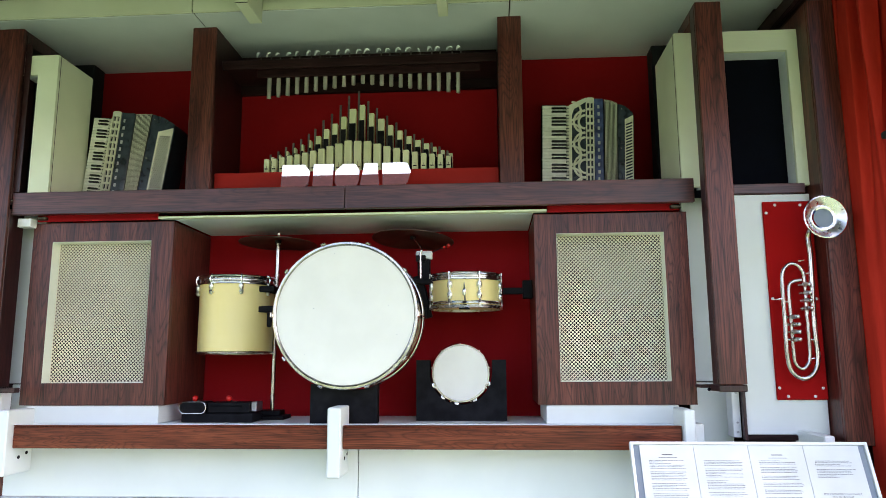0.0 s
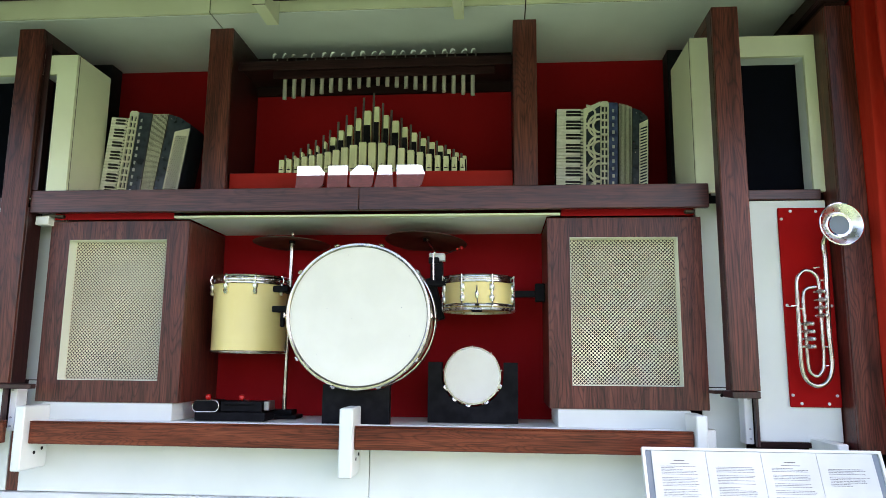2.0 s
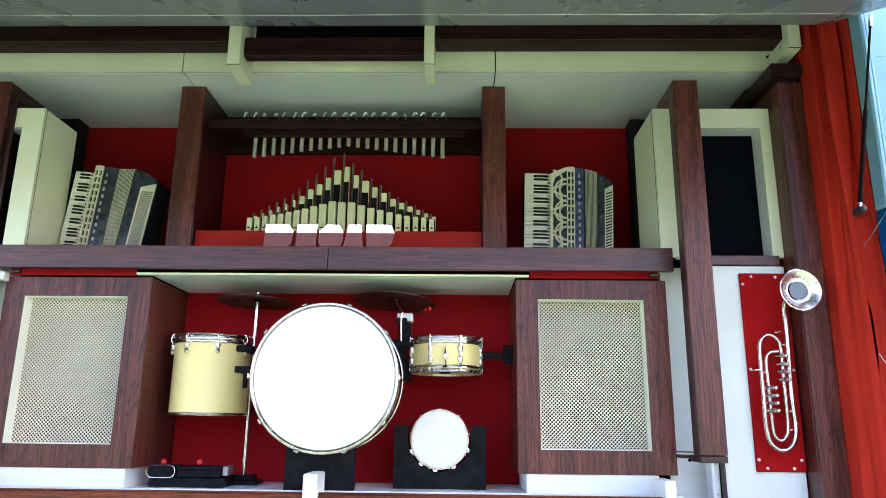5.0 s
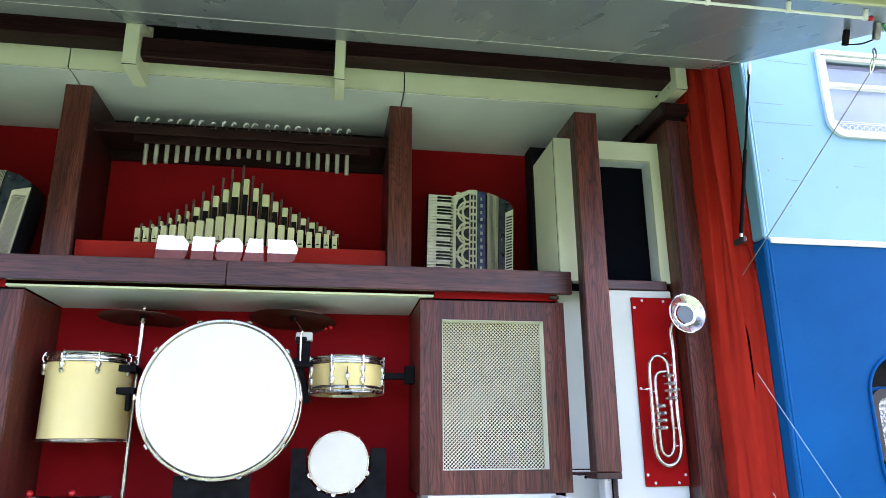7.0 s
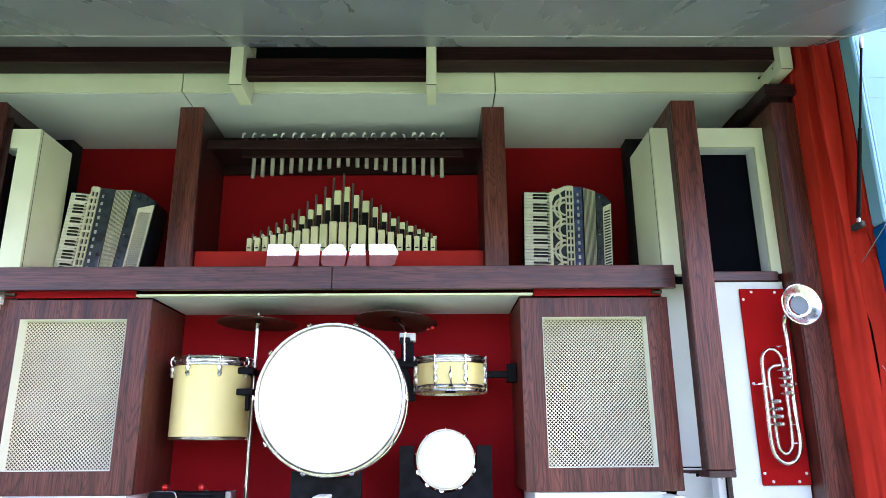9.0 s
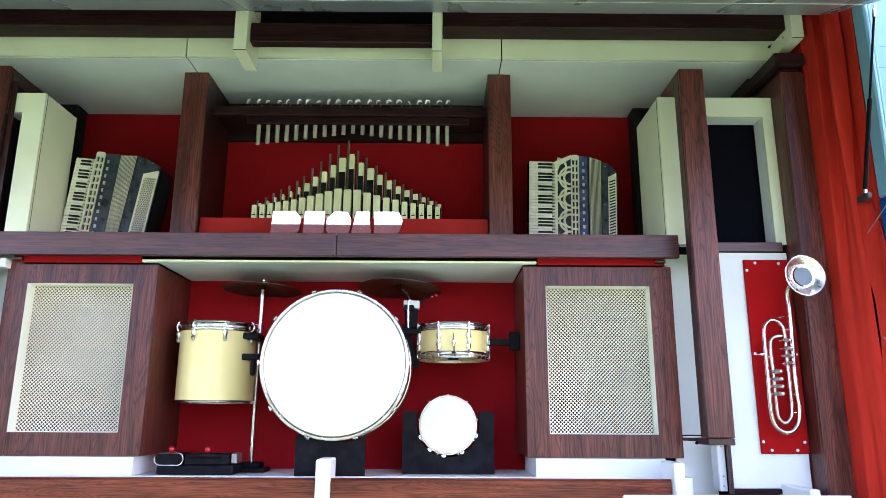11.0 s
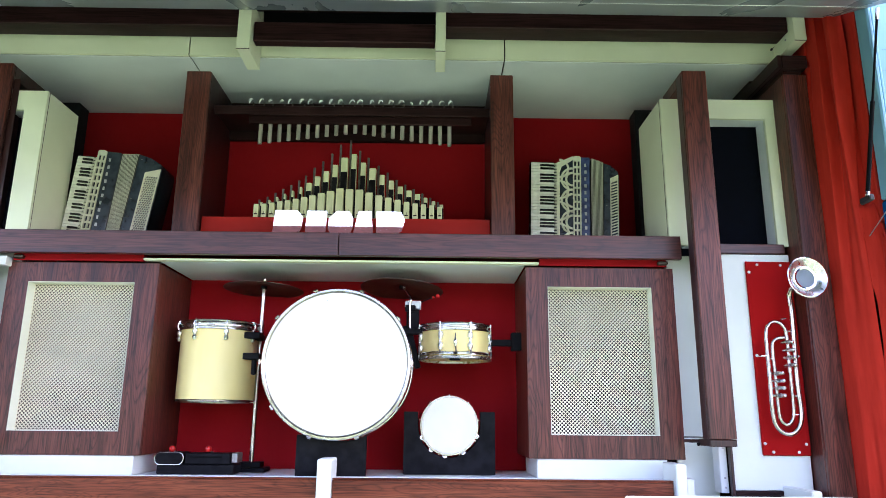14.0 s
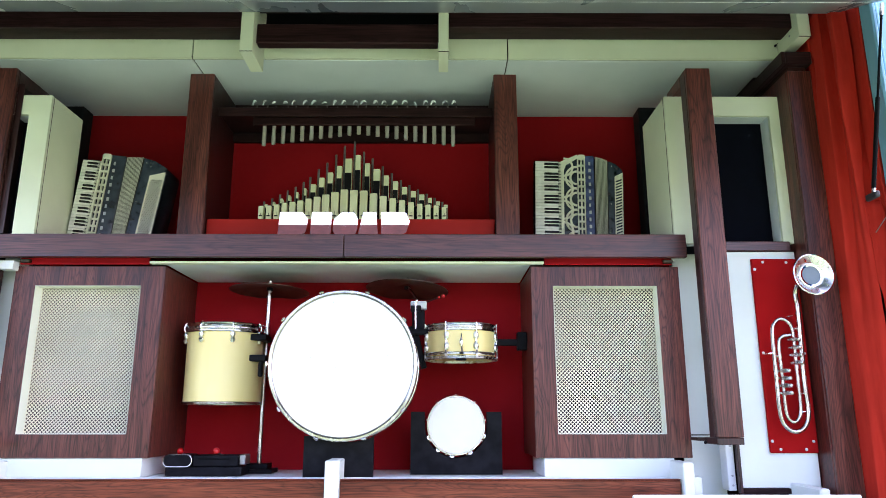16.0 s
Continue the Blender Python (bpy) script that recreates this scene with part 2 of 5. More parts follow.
def rod(p0, p1, r0, r1=None, n=16, bm=None):
    """A cylinder or cone between two points."""
    out = bm or bmesh.new()
    a, b = Vector(p0), Vector(p1)
    one = bmesh.new()
    m = Matrix.Translation((a + b) / 2) @ (b - a).to_track_quat("Z", "Y").to_matrix().to_4x4()
    bmesh.ops.create_cone(one, cap_ends=True, segments=n, radius1=r0, radius2=r0 if r1 is None else r1, depth=(b - a).length, matrix=m)
    return merge(out, one)


def ball(c, r, bm=None, flat=1.0):
    out = bm or bmesh.new()
    one = bmesh.new()
    bmesh.ops.create_uvsphere(one, u_segments=16, v_segments=10, radius=r, matrix=Matrix.Translation(c) @ Matrix.Diagonal((1, 1, flat, 1)))
    return merge(out, one)


def lathe(profile, at, axis, n=64, bm=None, closed=False):
    """Turns a profile of (radius, way along the axis) round the axis through at."""
    out = bm or bmesh.new()
    m = Matrix.Translation(at) @ Vector(axis).to_track_quat("Z", "Y").to_matrix().to_4x4()
    rings = []
    for r, h in profile:
        if r < 1e-6:
            rings.append([out.verts.new(m @ Vector((0, 0, h)))] * n)
        else:
            rings.append([out.verts.new(m @ Vector((r * math.cos(2 * math.pi * k / n), r * math.sin(2 * math.pi * k / n), h))) for k in range(n)])
    pairs = list(zip(rings, rings[1:])) + ([(rings[-1], rings[0])] if closed else [])
    for a, b in pairs:
        for k in range(n):
            q = [a[k], a[(k + 1) % n], b[(k + 1) % n], b[k]]
            q = [v for j, v in enumerate(q) if v not in q[:j]]
            if len(q) > 2:
                out.faces.new(q)
    return out


def tube(points, r, n=10, bm=None, closed=False):
    """A round tube along a line of points."""
    out = bm or bmesh.new()
    pts = [Vector(p) for p in points]
    count = len(pts)
    rings, side = [], None
    for k, p in enumerate(pts):
        before, after = (pts[k - 1], pts[(k + 1) % count]) if closed else (pts[max(k - 1, 0)], pts[min(k + 1, count - 1)])
        d = (after - before).normalized()
        if side is None:
            side = d.orthogonal().normalized()
        side = (side - d * side.dot(d)).normalized()
        up = d.cross(side)
        rr = r[k] if isinstance(r, (list, tuple)) else r
        rings.append([out.verts.new(p + rr * (math.cos(2 * math.pi * j / n) * side + math.sin(2 * math.pi * j / n) * up)) for j in range(n)])
    for a, b in list(zip(rings, rings[1:])) + ([(rings[-1], rings[0])] if closed else []):
        for j in range(n):
            out.faces.new([a[j], a[(j + 1) % n], b[(j + 1) % n], b[j]])
    if not closed:
        out.faces.new(rings[0][::-1])
        out.faces.new(rings[-1])
    return out


def smoothed(points, steps=8):
    """A rounded line through the points."""
    p = [Vector(q) for q in points]
    out = []
    for k in range(len(p) - 1):
        a, b, c, d = p[max(k - 1, 0)], p[k], p[k + 1], p[min(k + 2, len(p) - 1)]
        for s in range(steps):
            u = s / steps
            out.append(0.5 * (2 * b + (c - a) * u + (2 * a - 5 * b + 4 * c - d) * u * u + (3 * b - a - 3 * c + d) * u ** 3))
    return out + [p[-1]]


def plate(outer, holes, y0, y1, bm=None):
    """A flat plate in x and z with holes, from y0 to y1."""
    one = bmesh.new()
    edges = []
    for loop in [outer, *holes]:
        vs = [one.verts.new((x, y0, z)) for x, z in loop]
        edges += [one.edges.new((a, b)) for a, b in zip(vs, vs[1:] + vs[:1])]
    got = bmesh.ops.triangle_fill(one, use_beauty=True, use_dissolve=False, edges=edges)
    faces = [f for f in got["geom"] if isinstance(f, bmesh.types.BMFace)]
    more = bmesh.ops.extrude_face_region(one, geom=faces)
    for v in more["geom"]:
        if isinstance(v, bmesh.types.BMVert):
            v.co.y = y1
    bmesh.ops.recalc_face_normals(one, faces=one.faces[:])
    return merge(bm or bmesh.new(), one)


def rect(x0, x1, z0, z1):
    return [(x0, z0), (x1, z0), (x1, z1), (x0, z1)]


def rounded(x0, x1, z0, z1, r, n=6):
    out = []
    for cx, cz, a in ((x1 - r, z1 - r, 0), (x0 + r, z1 - r, 90), (x0 + r, z0 + r, 180), (x1 - r, z0 + r, 270)):
        out += [(cx + r * math.cos(radians(a + 90 * k / n)), cz + r * math.sin(radians(a + 90 * k / n))) for k in range(n + 1)]
    return out


def finish(name, bm, mat, sharp=35):
    for f in bm.faces:
        f.smooth = True
    bmesh.ops.recalc_face_normals(bm, faces=bm.faces[:])
    for e in bm.edges:
        if len(e.link_faces) == 2:
            e.smooth = e.calc_face_angle(0) < radians(sharp)
    me = bpy.data.meshes.new(name)
    bm.to_mesh(me)
    bm.free()
    me.materials.append(mat)
    return me


def part(name, bm, mat, parent, label=""):
    """Links a bmesh as one mesh object under a thing or a part."""
    me = finish(name, bm, mat)
    o = origin[parent.name]
    me.transform(Matrix.Scale(S, 4) @ Matrix.Translation(-o))
    ob = new(name, me)
    ob.parent = parent
    origin[ob.name] = o
    return tagged(ob, label)


def thing(name, at, label, category, group="", kind="", turn=None):
    """An Empty at a thing's base. With a turn, its parts are built round (0, 0, 0)."""
    ob = new(name)
    ob.empty_display_size = 0.05
    ob.location = Vector(at) * S
    if turn:
        ob.rotation_euler = [radians(a) for a in turn]
    origin[ob.name] = Vector((0, 0, 0)) if turn else Vector(at)
    return tagged(ob, label, category, group, kind)


def solid(name, bm, mat, label, category, group="", kind=""):
    """A thing of one mesh, with its origin under its middle."""
    me = finish(name, bm, mat)
    me.transform(Matrix.Scale(S, 4))
    co = np.array([v.co for v in me.vertices])
    base = Vector((*(co.min(0) + co.max(0))[:2] / 2, co[:, 2].min()))
    me.transform(Matrix.Translation(-base))
    ob = new(name, me)
    ob.location = base
    origin[ob.name] = base / S
    return tagged(ob, label, category, group, kind)


# ---- ground, and an unseen building added for the chrome blocks to reflect ----
bm = bmesh.new()
bmesh.ops.create_grid(bm, x_segments=40, y_segments=40, size=600)
for v in bm.verts:
    v.co.z = 0.0
solid("ground", bm, GRASS, "mown green grass field under the trailer", "ground", kind="structure")

backdrop_block = thing("backdrop", (-4.5, -17, 0), "unseen dark red building added for the chrome blocks to reflect", "building", kind="structure")
part("wall", box(-8.8, -0.6, -20, -17, 0, 5.18), BACKDROP_RED, backdrop_block)
bm = plate([(-20.3, 5.19), (-17.05, 5.19), (-18.7, 5.28)], [], -9.0, -0.4)
bm.transform(Matrix(((0, 1, 0, 0), (1, 0, 0, 0), (0, 0, 1, 0), (0, 0, 0, 1))))
part("roof", bm, BACKDROP_RED, backdrop_block)

# ---- trailer body ----
T = 3.03
trailer = thing("trailer_body", (-0.7, 3.9, 0.45), "blue and light blue showman's trailer holding the organ", "trailer", kind="structure")
arch = rounded(2.285, 3.15, 1.28, 1.99, 0.2, 10)
part("lower_side_panel", plate(rect(1.876, 4.6, 0.5, 2.53), [arch], T, T + 0.04), BLUE, trailer, "glossy blue painted side panel")
win = rounded(2.33, 3.50, 3.15, 3.57, 0.07)
part("upper_side_panel", plate(rect(1.876, 4.6, 2.535, 4.0), [win], T, T + 0.04), SKYBLUE, trailer, "light blue painted side panel")
part("side_trim", box(1.880, 4.6, T - 0.014, T - 0.002, 2.515, 2.545, 0.004), ALU, trailer, "white trim strip with screws")
for k in range(8):
    part("screw", rod((2.05 + 0.3 * k, T - 0.018, 2.53), (2.05 + 0.3 * k, T - 0.012, 2.53), 0.006, n=8), STEEL, trailer)
part("lower_trim", box(1.880, 2.27, T - 0.012, T - 0.002, 1.258, 1.272, 0.003), ALU, trailer)
part("door_moulding", box(1.828, 1.852, T - 0.035, T + 0.06, 0.5, 2.53, 0.008), BLUE, trailer)
part("door_moulding", box(1.856, 1.874, T - 0.02, T + 0.05, 0.5, 2.53, 0.006), BLUE, trailer)
part("door_moulding", box(1.828, 1.852, T - 0.035, T + 0.06, 2.535, 3.62, 0.008), SKYBLUE, trailer)
part("door_moulding", box(1.856, 1.874, T - 0.02, T + 0.05, 2.535, 4.0, 0.006), SKYBLUE, trailer)
for z in (1.15, 1.72, 2.3):
    part("hinge", rod((1.854, T - 0.03, z), (1.854, T - 0.03, z + 0.12), 0.009, n=10), BLUE, trailer)
# jamb toned dark, so the shade beside the curtain lies in its colour
part("jamb", box(1.86, 1.9, T + 0.065, 3.6, 0.5, 3.75, 0.004), DARK, trailer)
part("sill", box(-4.4, 1.82, 3.3, 3.585, 0.45, 0.52, 0.01), BLUE, trailer)
part("roof", box(-4.6, 4.6, 3.13, 5.2, 3.86, 3.92, 0.01), SKYBLUE, trailer)
part("back_wall", box(-4.6, 4.6, 5.14, 5.2, 0.45, 3.86, 0.01), BLUE, trailer)
part("end_wall", box(4.54, 4.6, 3.08, 5.13, 0.45, 3.85, 0.01), BLUE, trailer)
part("end_wall", box(-4.6, -4.54, 3.08, 5.13, 0.45, 3.85, 0.01), BLUE, trailer)
# unseen panel added to keep sun from leaking in over the canopy
part("leak_stop_panel", box(-4.6, 1.80, 3.12, 3.16, 3.60, 3.92, 0.004), SKYBLUE, trailer)
part("left_side_panel", box(-4.6, -3.5, T, T + 0.04, 0.5, 3.85, 0.006), BLUE, trailer)
part("floor_deck", box(-4.5, 4.5, 3.65, 5.1, 0.92, 0.98, 0.01), DARK, trailer)
part("partition", box(1.93, 1.97, T + 0.05, 5.1, 0.98, 3.84, 0.004), DARK, trailer)
for x in (-3.2, 3.6):
    w = part("wheel", lathe([(0.0, -0.1), (0.30, -0.1), (0.44, -0.08), (0.45, 0.08), (0.30, 0.1), (0.0, 0.1)], (x, 3.5, 0.45), (0, 1, 0), 40), RUBBER, trailer, "black trailer tyre")

for k, (x, z, w, drop) in enumerate(((1.90, 3.276, 0.17, 0.003), (1.88, 3.166, 0.34, 0.002), (1.99, 3.530, 0.26, 0.008), (2.02, 2.855, 0.09, 0.004), (2.42, 2.95, 0.06, 0.004))):
    part("paint_crack", tube(smoothed([(x + w * j / 7, T - 0.0004, z + 0.0010 * math.sin(2.1 * j + k) - drop * j / 7) for j in range(8)], 3), [0.0009 - 0.0004 * ((j * 5) % 7 > 3) for j in range(22)], 5), INK, trailer, "dark crack in the paint")
for x, z in ((2.03, 2.72), (2.02, 2.97), (1.93, 2.9), (2.3, 2.83)):
    part("rivet", ball((x, T, z), 0.005, None, 0.6), STEEL, trailer)

# coach window, high on the light blue side
def sash(x0, x1, z0, z1, top, low, n=8):
    """An outline with nearly square upper corners and wide round lower ones."""
    out = []
    for cx, cz, r, a in ((x1 - top, z1 - top, top, 0), (x0 + top, z1 - top, top, 90), (x0 + low, z0 + low, low, 180), (x1 - low, z0 + low, low, 270)):
        out += [(cx + r * math.cos(radians(a + 90 * k / n)), cz + r * math.sin(radians(a + 90 * k / n))) for k in range(n + 1)]
    return out


w = thing("coach_window", (2.9, T, 3.1), "white-framed trailer window with lace inside", "window", kind="structure")
part("window_frame", plate(sash(2.298, 3.54, 3.106, 3.612, 0.018, 0.105), [sash(2.320, 3.518, 3.128, 3.590, 0.010, 0.088)], T - 0.02, T + 0.03), ALU, w, "white painted frame with round lower corners")
part("inner_frame", plate(sash(2.324, 3.514, 3.132, 3.586, 0.010, 0.085), [rect(2.356, 3.49, 3.428, 3.566), sash(2.348, 3.49, 3.152, 3.402, 0.012, 0.070)], T - 0.004, T + 0.02), ALU, w)
part("drip_rail", box(2.345, 3.50, T - 0.012, T - 0.005, 3.403, 3.413, 0.002), ALU, w)
for x, z in ((2.309, 3.52), (2.309, 3.34), (2.312, 3.24), (2.42, 3.117), (2.62, 3.116)):
    part("frame_screw", rod((x, T - 0.023, z), (x, T - 0.019, z), 0.0035, n=8), STEEL, w)
pane = part("pane", box(2.335, 3.50, T + 0.022, T + 0.028, 3.14, 3.58, 0), GLASS, w)
pane.visible_shadow = False
bm = bmesh.new()
for k in range(26):
    tube([(2.37 + 0.042 * k + 0.016 * math.cos(a), T + 0.055, 3.197 + 0.014 * math.sin(a)) for a in np.linspace(0, 2 * math.pi, 11)[:-1]], 0.003, 5, bm, True)
for z in (3.219, 3.229, 3.18):
    box(2.345, 3.46, T + 0.054, T + 0.058, z, z + 0.004, 0, bm)
part("lace_band", bm, LACE, w, "white lace pelmet along the sill")
# added sheet; the glass's grey-blue reflection is put into its colour
part("pane_backing", box(2.34, 3.5, T + 0.08, T + 0.084, 3.14, 3.56, 0), PANE_BACKING, w, "grey-blue sheet added behind the glass for its reflected tone")

# arched recess with the cab window
c = thing("cab_window", (2.8, T + 0.1, 1.3), "black rubber rimmed cab window in an arched blue recess", "window", kind="structure")
# black sheet: the shade inside the blue recess put into its colour
part("recess", box(2.2, 3.3, T + 0.16, T + 0.19, 1.1, 2.1, 0), BLACK, c)
part("arch_lip", tube([(x, T - 0.004, z) for x, z in arch], 0.008, 8, None, True), BLUE, c)
part("door_skin", plate(rounded(2.345, 3.14, 1.1, 1.845, 0.09), [rounded(2.40, 3.08, 1.50, 1.80, 0.05)], T + 0.12, T + 0.14), BLUE, c)
# seal's top edge widened to cover the door skin's shaded band
part("rubber_seal", plate(rounded(2.374, 3.10, 1.470, 1.832, 0.07), [rounded(2.405, 3.073, 1.500, 1.790, 0.05)], T + 0.10, T + 0.125), RUBBER, c)
pane = part("pane", box(2.335, 3.09, T + 0.128, T + 0.133, 1.49, 1.805, 0), GLASS, c)
pane.visible_shadow = False
part("curtain", box(2.3, 3.12, T + 0.142, T + 0.147, 1.45, 1.835, 0), PATTERN, c, "pale patterned curtain behind the glass")
for k in range(5):
    part("louvre", box(2.44, 2.8, T + 0.108, T + 0.12, 1.30 + 0.03 * k, 1.318 + 0.03 * k, 0.004), BLUE, c)

# ---- canopy flap ----
tilt = math.degrees(math.atan(0.40))
canopy = thing("canopy", (-0.7, 3.10, 3.515), "grey painted canopy flap propped open over the organ", "canopy", turn=(tilt, 0, 0))
L0, L1 = -2.9, 2.58
bm = box(L0, L1, -1.29, 0.145, 0.0, 0.03, 0.004)
for v in bm.verts:
    if v.co.x > 0:
        v.co.x += -0.063 - 0.116 * v.co.y
part("panel", bm, CANOPY, canopy)
part("edge_bead", tube([(L0 + (L1 - 0.07 - L0) * k / 70, -0.1435 + 0.004 * math.sin(0.55 * k) + 0.0015 * math.sin(2.3 * k), -0.0006) for k in range(71)], [0.0013 + 0.0006 * math.sin(1.7 * k) for k in range(71)], 6), ALU, canopy, "pale sealant line")
for k in range(16):
    part("rivet", ball((L1 - 0.072 + 0.0082 * k, -0.05 - 0.07 * k, 0.0), 0.0045, None, 0.5), CANOPY, canopy)
part("front_rail", box(L0, 2.335, -1.249, -1.239, -0.036, -0.026, 0.003), ALU, canopy, "white square rail under the front edge")
for x in np.arange(2.322, L0, -0.30):
    part("rail_hanger", box(x - 0.008, x + 0.008, -1.251, -1.237, -0.038, 0.0, 0.002), ALU, canopy)
part("front_board", box(L0, L1 + 0.1, -1.312, -1.292, -0.004, 0.05, 0.004), PLANK, canopy, "weathered cream front board")
part("front_channel", box(L0, L1 + 0.1, -1.37, -1.314, 0.02, 0.05, 0.004), BLACK, canopy)
part("outer_board", box(L0, L1 + 0.1, -1.385, -1.372, 0.01, 0.05, 0.004), PLANK, canopy)
part("hook_plate", box(2.465, 2.489, -0.962, -0.945, -0.062, 0.0, 0.003), BLACK, canopy, "small black hook plate")
part("corner_bracket", box(2.482, 2.507, -1.108, -1.086, -0.065, 0.0, 0.003), STEEL, canopy)
part("lashing", tube(smoothed([(2.478, -0.955, -0.058), (2.487, -1.03, -0.068), (2.495, -1.09, -0.06)]), 0.003, 6), BLACK, canopy)
part("rope_knot", tube(smoothed([(2.44, -1.19, -0.03), (2.48, -1.17, -0.05), (2.50, -1.16, -0.03), (2.47, -1.18, -0.02), (2.55, -1.15, -0.04), (2.60, -1.14, -0.03)]), 0.006, 6), GREENROPE, canopy, "green rope knot")
part("lamp", ball((2.345, -1.245, -0.03), 0.010), BEAD, canopy, "small red lamp")

strut = thing("gas_strut", (1.72, 3.0, 2.5), "black gas strut holding up the canopy", "strut")
a, b = Vector((1.70, 2.975, 2.54)), Vector((1.868, 2.975, 3.452))
part("cylinder", rod(a, a.lerp(b, 0.48), 0.0095, n=14), VOID, strut)
part("piston_rod", rod(a.lerp(b, 0.47), b, 0.0055, n=12), VOID, strut)
part("end_fitting", rod(a.lerp(b, -0.02), a.lerp(b, 0.09), 0.009, n=10), NICKEL, strut)
part("end_fitting", rod(a.lerp(b, 0.94), a.lerp(b, 1.01), 0.009, n=10), NICKEL, strut)
part("mounting", box(1.702, 1.724, 2.968, 3.05, 2.50, 2.53, 0.005), RUBBER, strut)

wire = thing("guy_wire", (1.77, 3.12, 2.38), "thin steel guy wire from the canopy corner", "cable")
top = Vector((1.80, 2.165, 2.945))
part("wire", tube([Vector((1.775, 3.12, 2.376)).lerp(top, k / 8) - Vector((0, 0, 0.004 * math.sin(math.pi * k / 8))) for k in range(9)], 0.0026, 6), STEEL, wire)
ring = [top + Vector((0.007 * math.cos(u), -0.014 - 0.011 * math.sin(u), 0.022 + 0.021 * math.sin(u))) for u in np.linspace(0, 2 * math.pi, 17)[:-1]]
part("carabiner", tube(ring, 0.003, 6, None, True), CHROME, wire)
part("eye", tube([top + Vector((0.0, -0.036 + 0.007 * math.cos(u), 0.060 + 0.020 * math.sin(u))) for u in np.linspace(0, 2 * math.pi, 13)[:-1]], 0.003, 6, None, True), STEEL, wire)
rope = solid("rope", tube([Vector((1.707, 3.0, 1.889)).lerp(Vector((2.176, 2.145, 0.10)), k / 10) - Vector((0, 0, 0.004 * math.sin(math.pi * k / 10))) for k in range(11)], 0.0012, 6), ROPE, "thin white rope running down to a ground peg", "rope")
solid("rope", tube([Vector((1.708, 3.000, 1.375)).lerp(Vector((2.042, 2.390, 0.10)), k / 10) for k in range(11)], 0.0012, 6), ROPE, "short white rope running down to a ground peg", "rope")
solid("ground_peg", rod((2.056, 2.374, 0.0), (2.031, 2.404, 0.16), 0.012, n=10), STEEL, "steel peg that holds the rope", "peg")
solid("ground_peg", rod((2.19, 2.13, 0.0), (2.165, 2.16, 0.16), 0.012, n=10), STEEL, "steel peg that holds the rope", "peg")

# red curtain along the jamb
def ease(z, a, b):
    """0 below a, 1 above b, smooth between."""
    k = min(1.0, max(0.0, (z - a) / (b - a)))
    return k * k * (3 - 2 * k)


def cloth(z0, z1, near, far, lift, nz, nu):
    """Hanging cloth between two edges that follow the height: folds that run down, deeper and tighter towards the top."""
    bm = bmesh.new()
    rows = []
    for i in range(nz + 1):
        z = z0 + (z1 - z0) * i / nz
        deep = 0.24 + 0.76 * ease(z, 1.9, 2.6) + 1.1 * max(0.0, (z - 2.5)) / 0.9
        row = []
        for k in range(nu + 1):
            u = near(z) + (far(z) - near(z)) * k / nu
            x = 1.722 + (1.884 - 1.722) * u
            y = 3.385 + (3.06 - 3.385) * u
            ph = 2 * math.pi * 2.6 * u + 0.6 * math.sin(1.1 * z) + 0.35 * math.sin(3.1 * z + 7 * u)
            w = deep * (0.026 * math.sin(ph) + 0.007 * math.sin(2.6 * ph + 2 * z)) + 0.010 * max(0.0, deep - 1) * math.sin(31 * u + 1.5 * z) + 0.012 * noise.noise((6 * u, 1.7 * z, 3)) + lift * (1 + 0.25 * math.sin(4 * z))
            x, y = x - 0.9 * w, y - 0.44 * w
            x = max(x, 1.750 + 0.008 * ease(z, 3.2, 3.36))
            row.append(bm.verts.new((min(x, 1.822) if y < 3.1 else min(x, 1.852), y, z)))
        rows.append(row)
    for a, b in zip(rows, rows[1:]):
        for k in range(nu):
            bm.faces.new([a[k], a[k + 1], b[k + 1], b[k]])
    return bm


cur = thing("curtain", (1.8, 3.22, 0.92), "red cloth curtain hanging in folds beside the organ", "curtain")
fall = lambda z: 0.64 - 0.085 * ease(z, 1.4, 1.85) + 0.05 * ease(z, 2.5, 3.5)
flap = lambda z: fall(z) - 0.016 + 0.040 * ease(z, 1.74, 1.92) * (1 - ease(z, 2.06, 2.22))
edge = lambda z: 1.0 - 0.30 * ease(z, 2.30, 2.56)
for nm, bm in (("cloth", cloth(0.92, 3.66, lambda z: -0.2, fall, 0.0, 72, 70)),
               ("rear_cloth", cloth(2.44, 3.66, lambda z: 0.42, lambda z: 1.0, -0.055, 36, 44)),
               ("loose_edge", cloth(0.92, 2.55, flap, edge, 0.0, 52, 26))):
    ob = part(nm, bm, CURTAIN, cur)
    sol = ob.modifiers.new("thickness", "SOLIDIFY")
    sol.thickness = 0.003
part("heading", box(1.765, 1.85, 3.40, 3.63, 3.415, 3.70, 0.01), CURTAIN, cur, "gathered red heading of the curtain")

# ---- the organ case ----
solid("floor", box(-2.44, 1.0, 3.60, 4.5, 1.215, 1.255, 0.004), WHITE, "white laminate organ platform", "floor", kind="structure")
solid("platform_edge", box(-2.4, 0.96, 3.585, 3.598, 1.238, 1.262, 0.003), ALU, "bright metal edging of the platform", "edging", kind="structure")
for x0, x1 in ((-2.487, -0.652), (-0.648, 0.96), (-3.4, -2.553)):
    solid("front_board", box(x0, x1, 3.60, 3.62, 0.90, 1.212, 0.003), WHITE, "white laminate board below the rail", "panel", "front boards", "structure")
solid("ledge", box(-3.4, 1.02, 3.57, 3.64, 0.54, 0.897, 0.004), ALU, "white painted ledge under the front boards", "ledge", kind="structure")
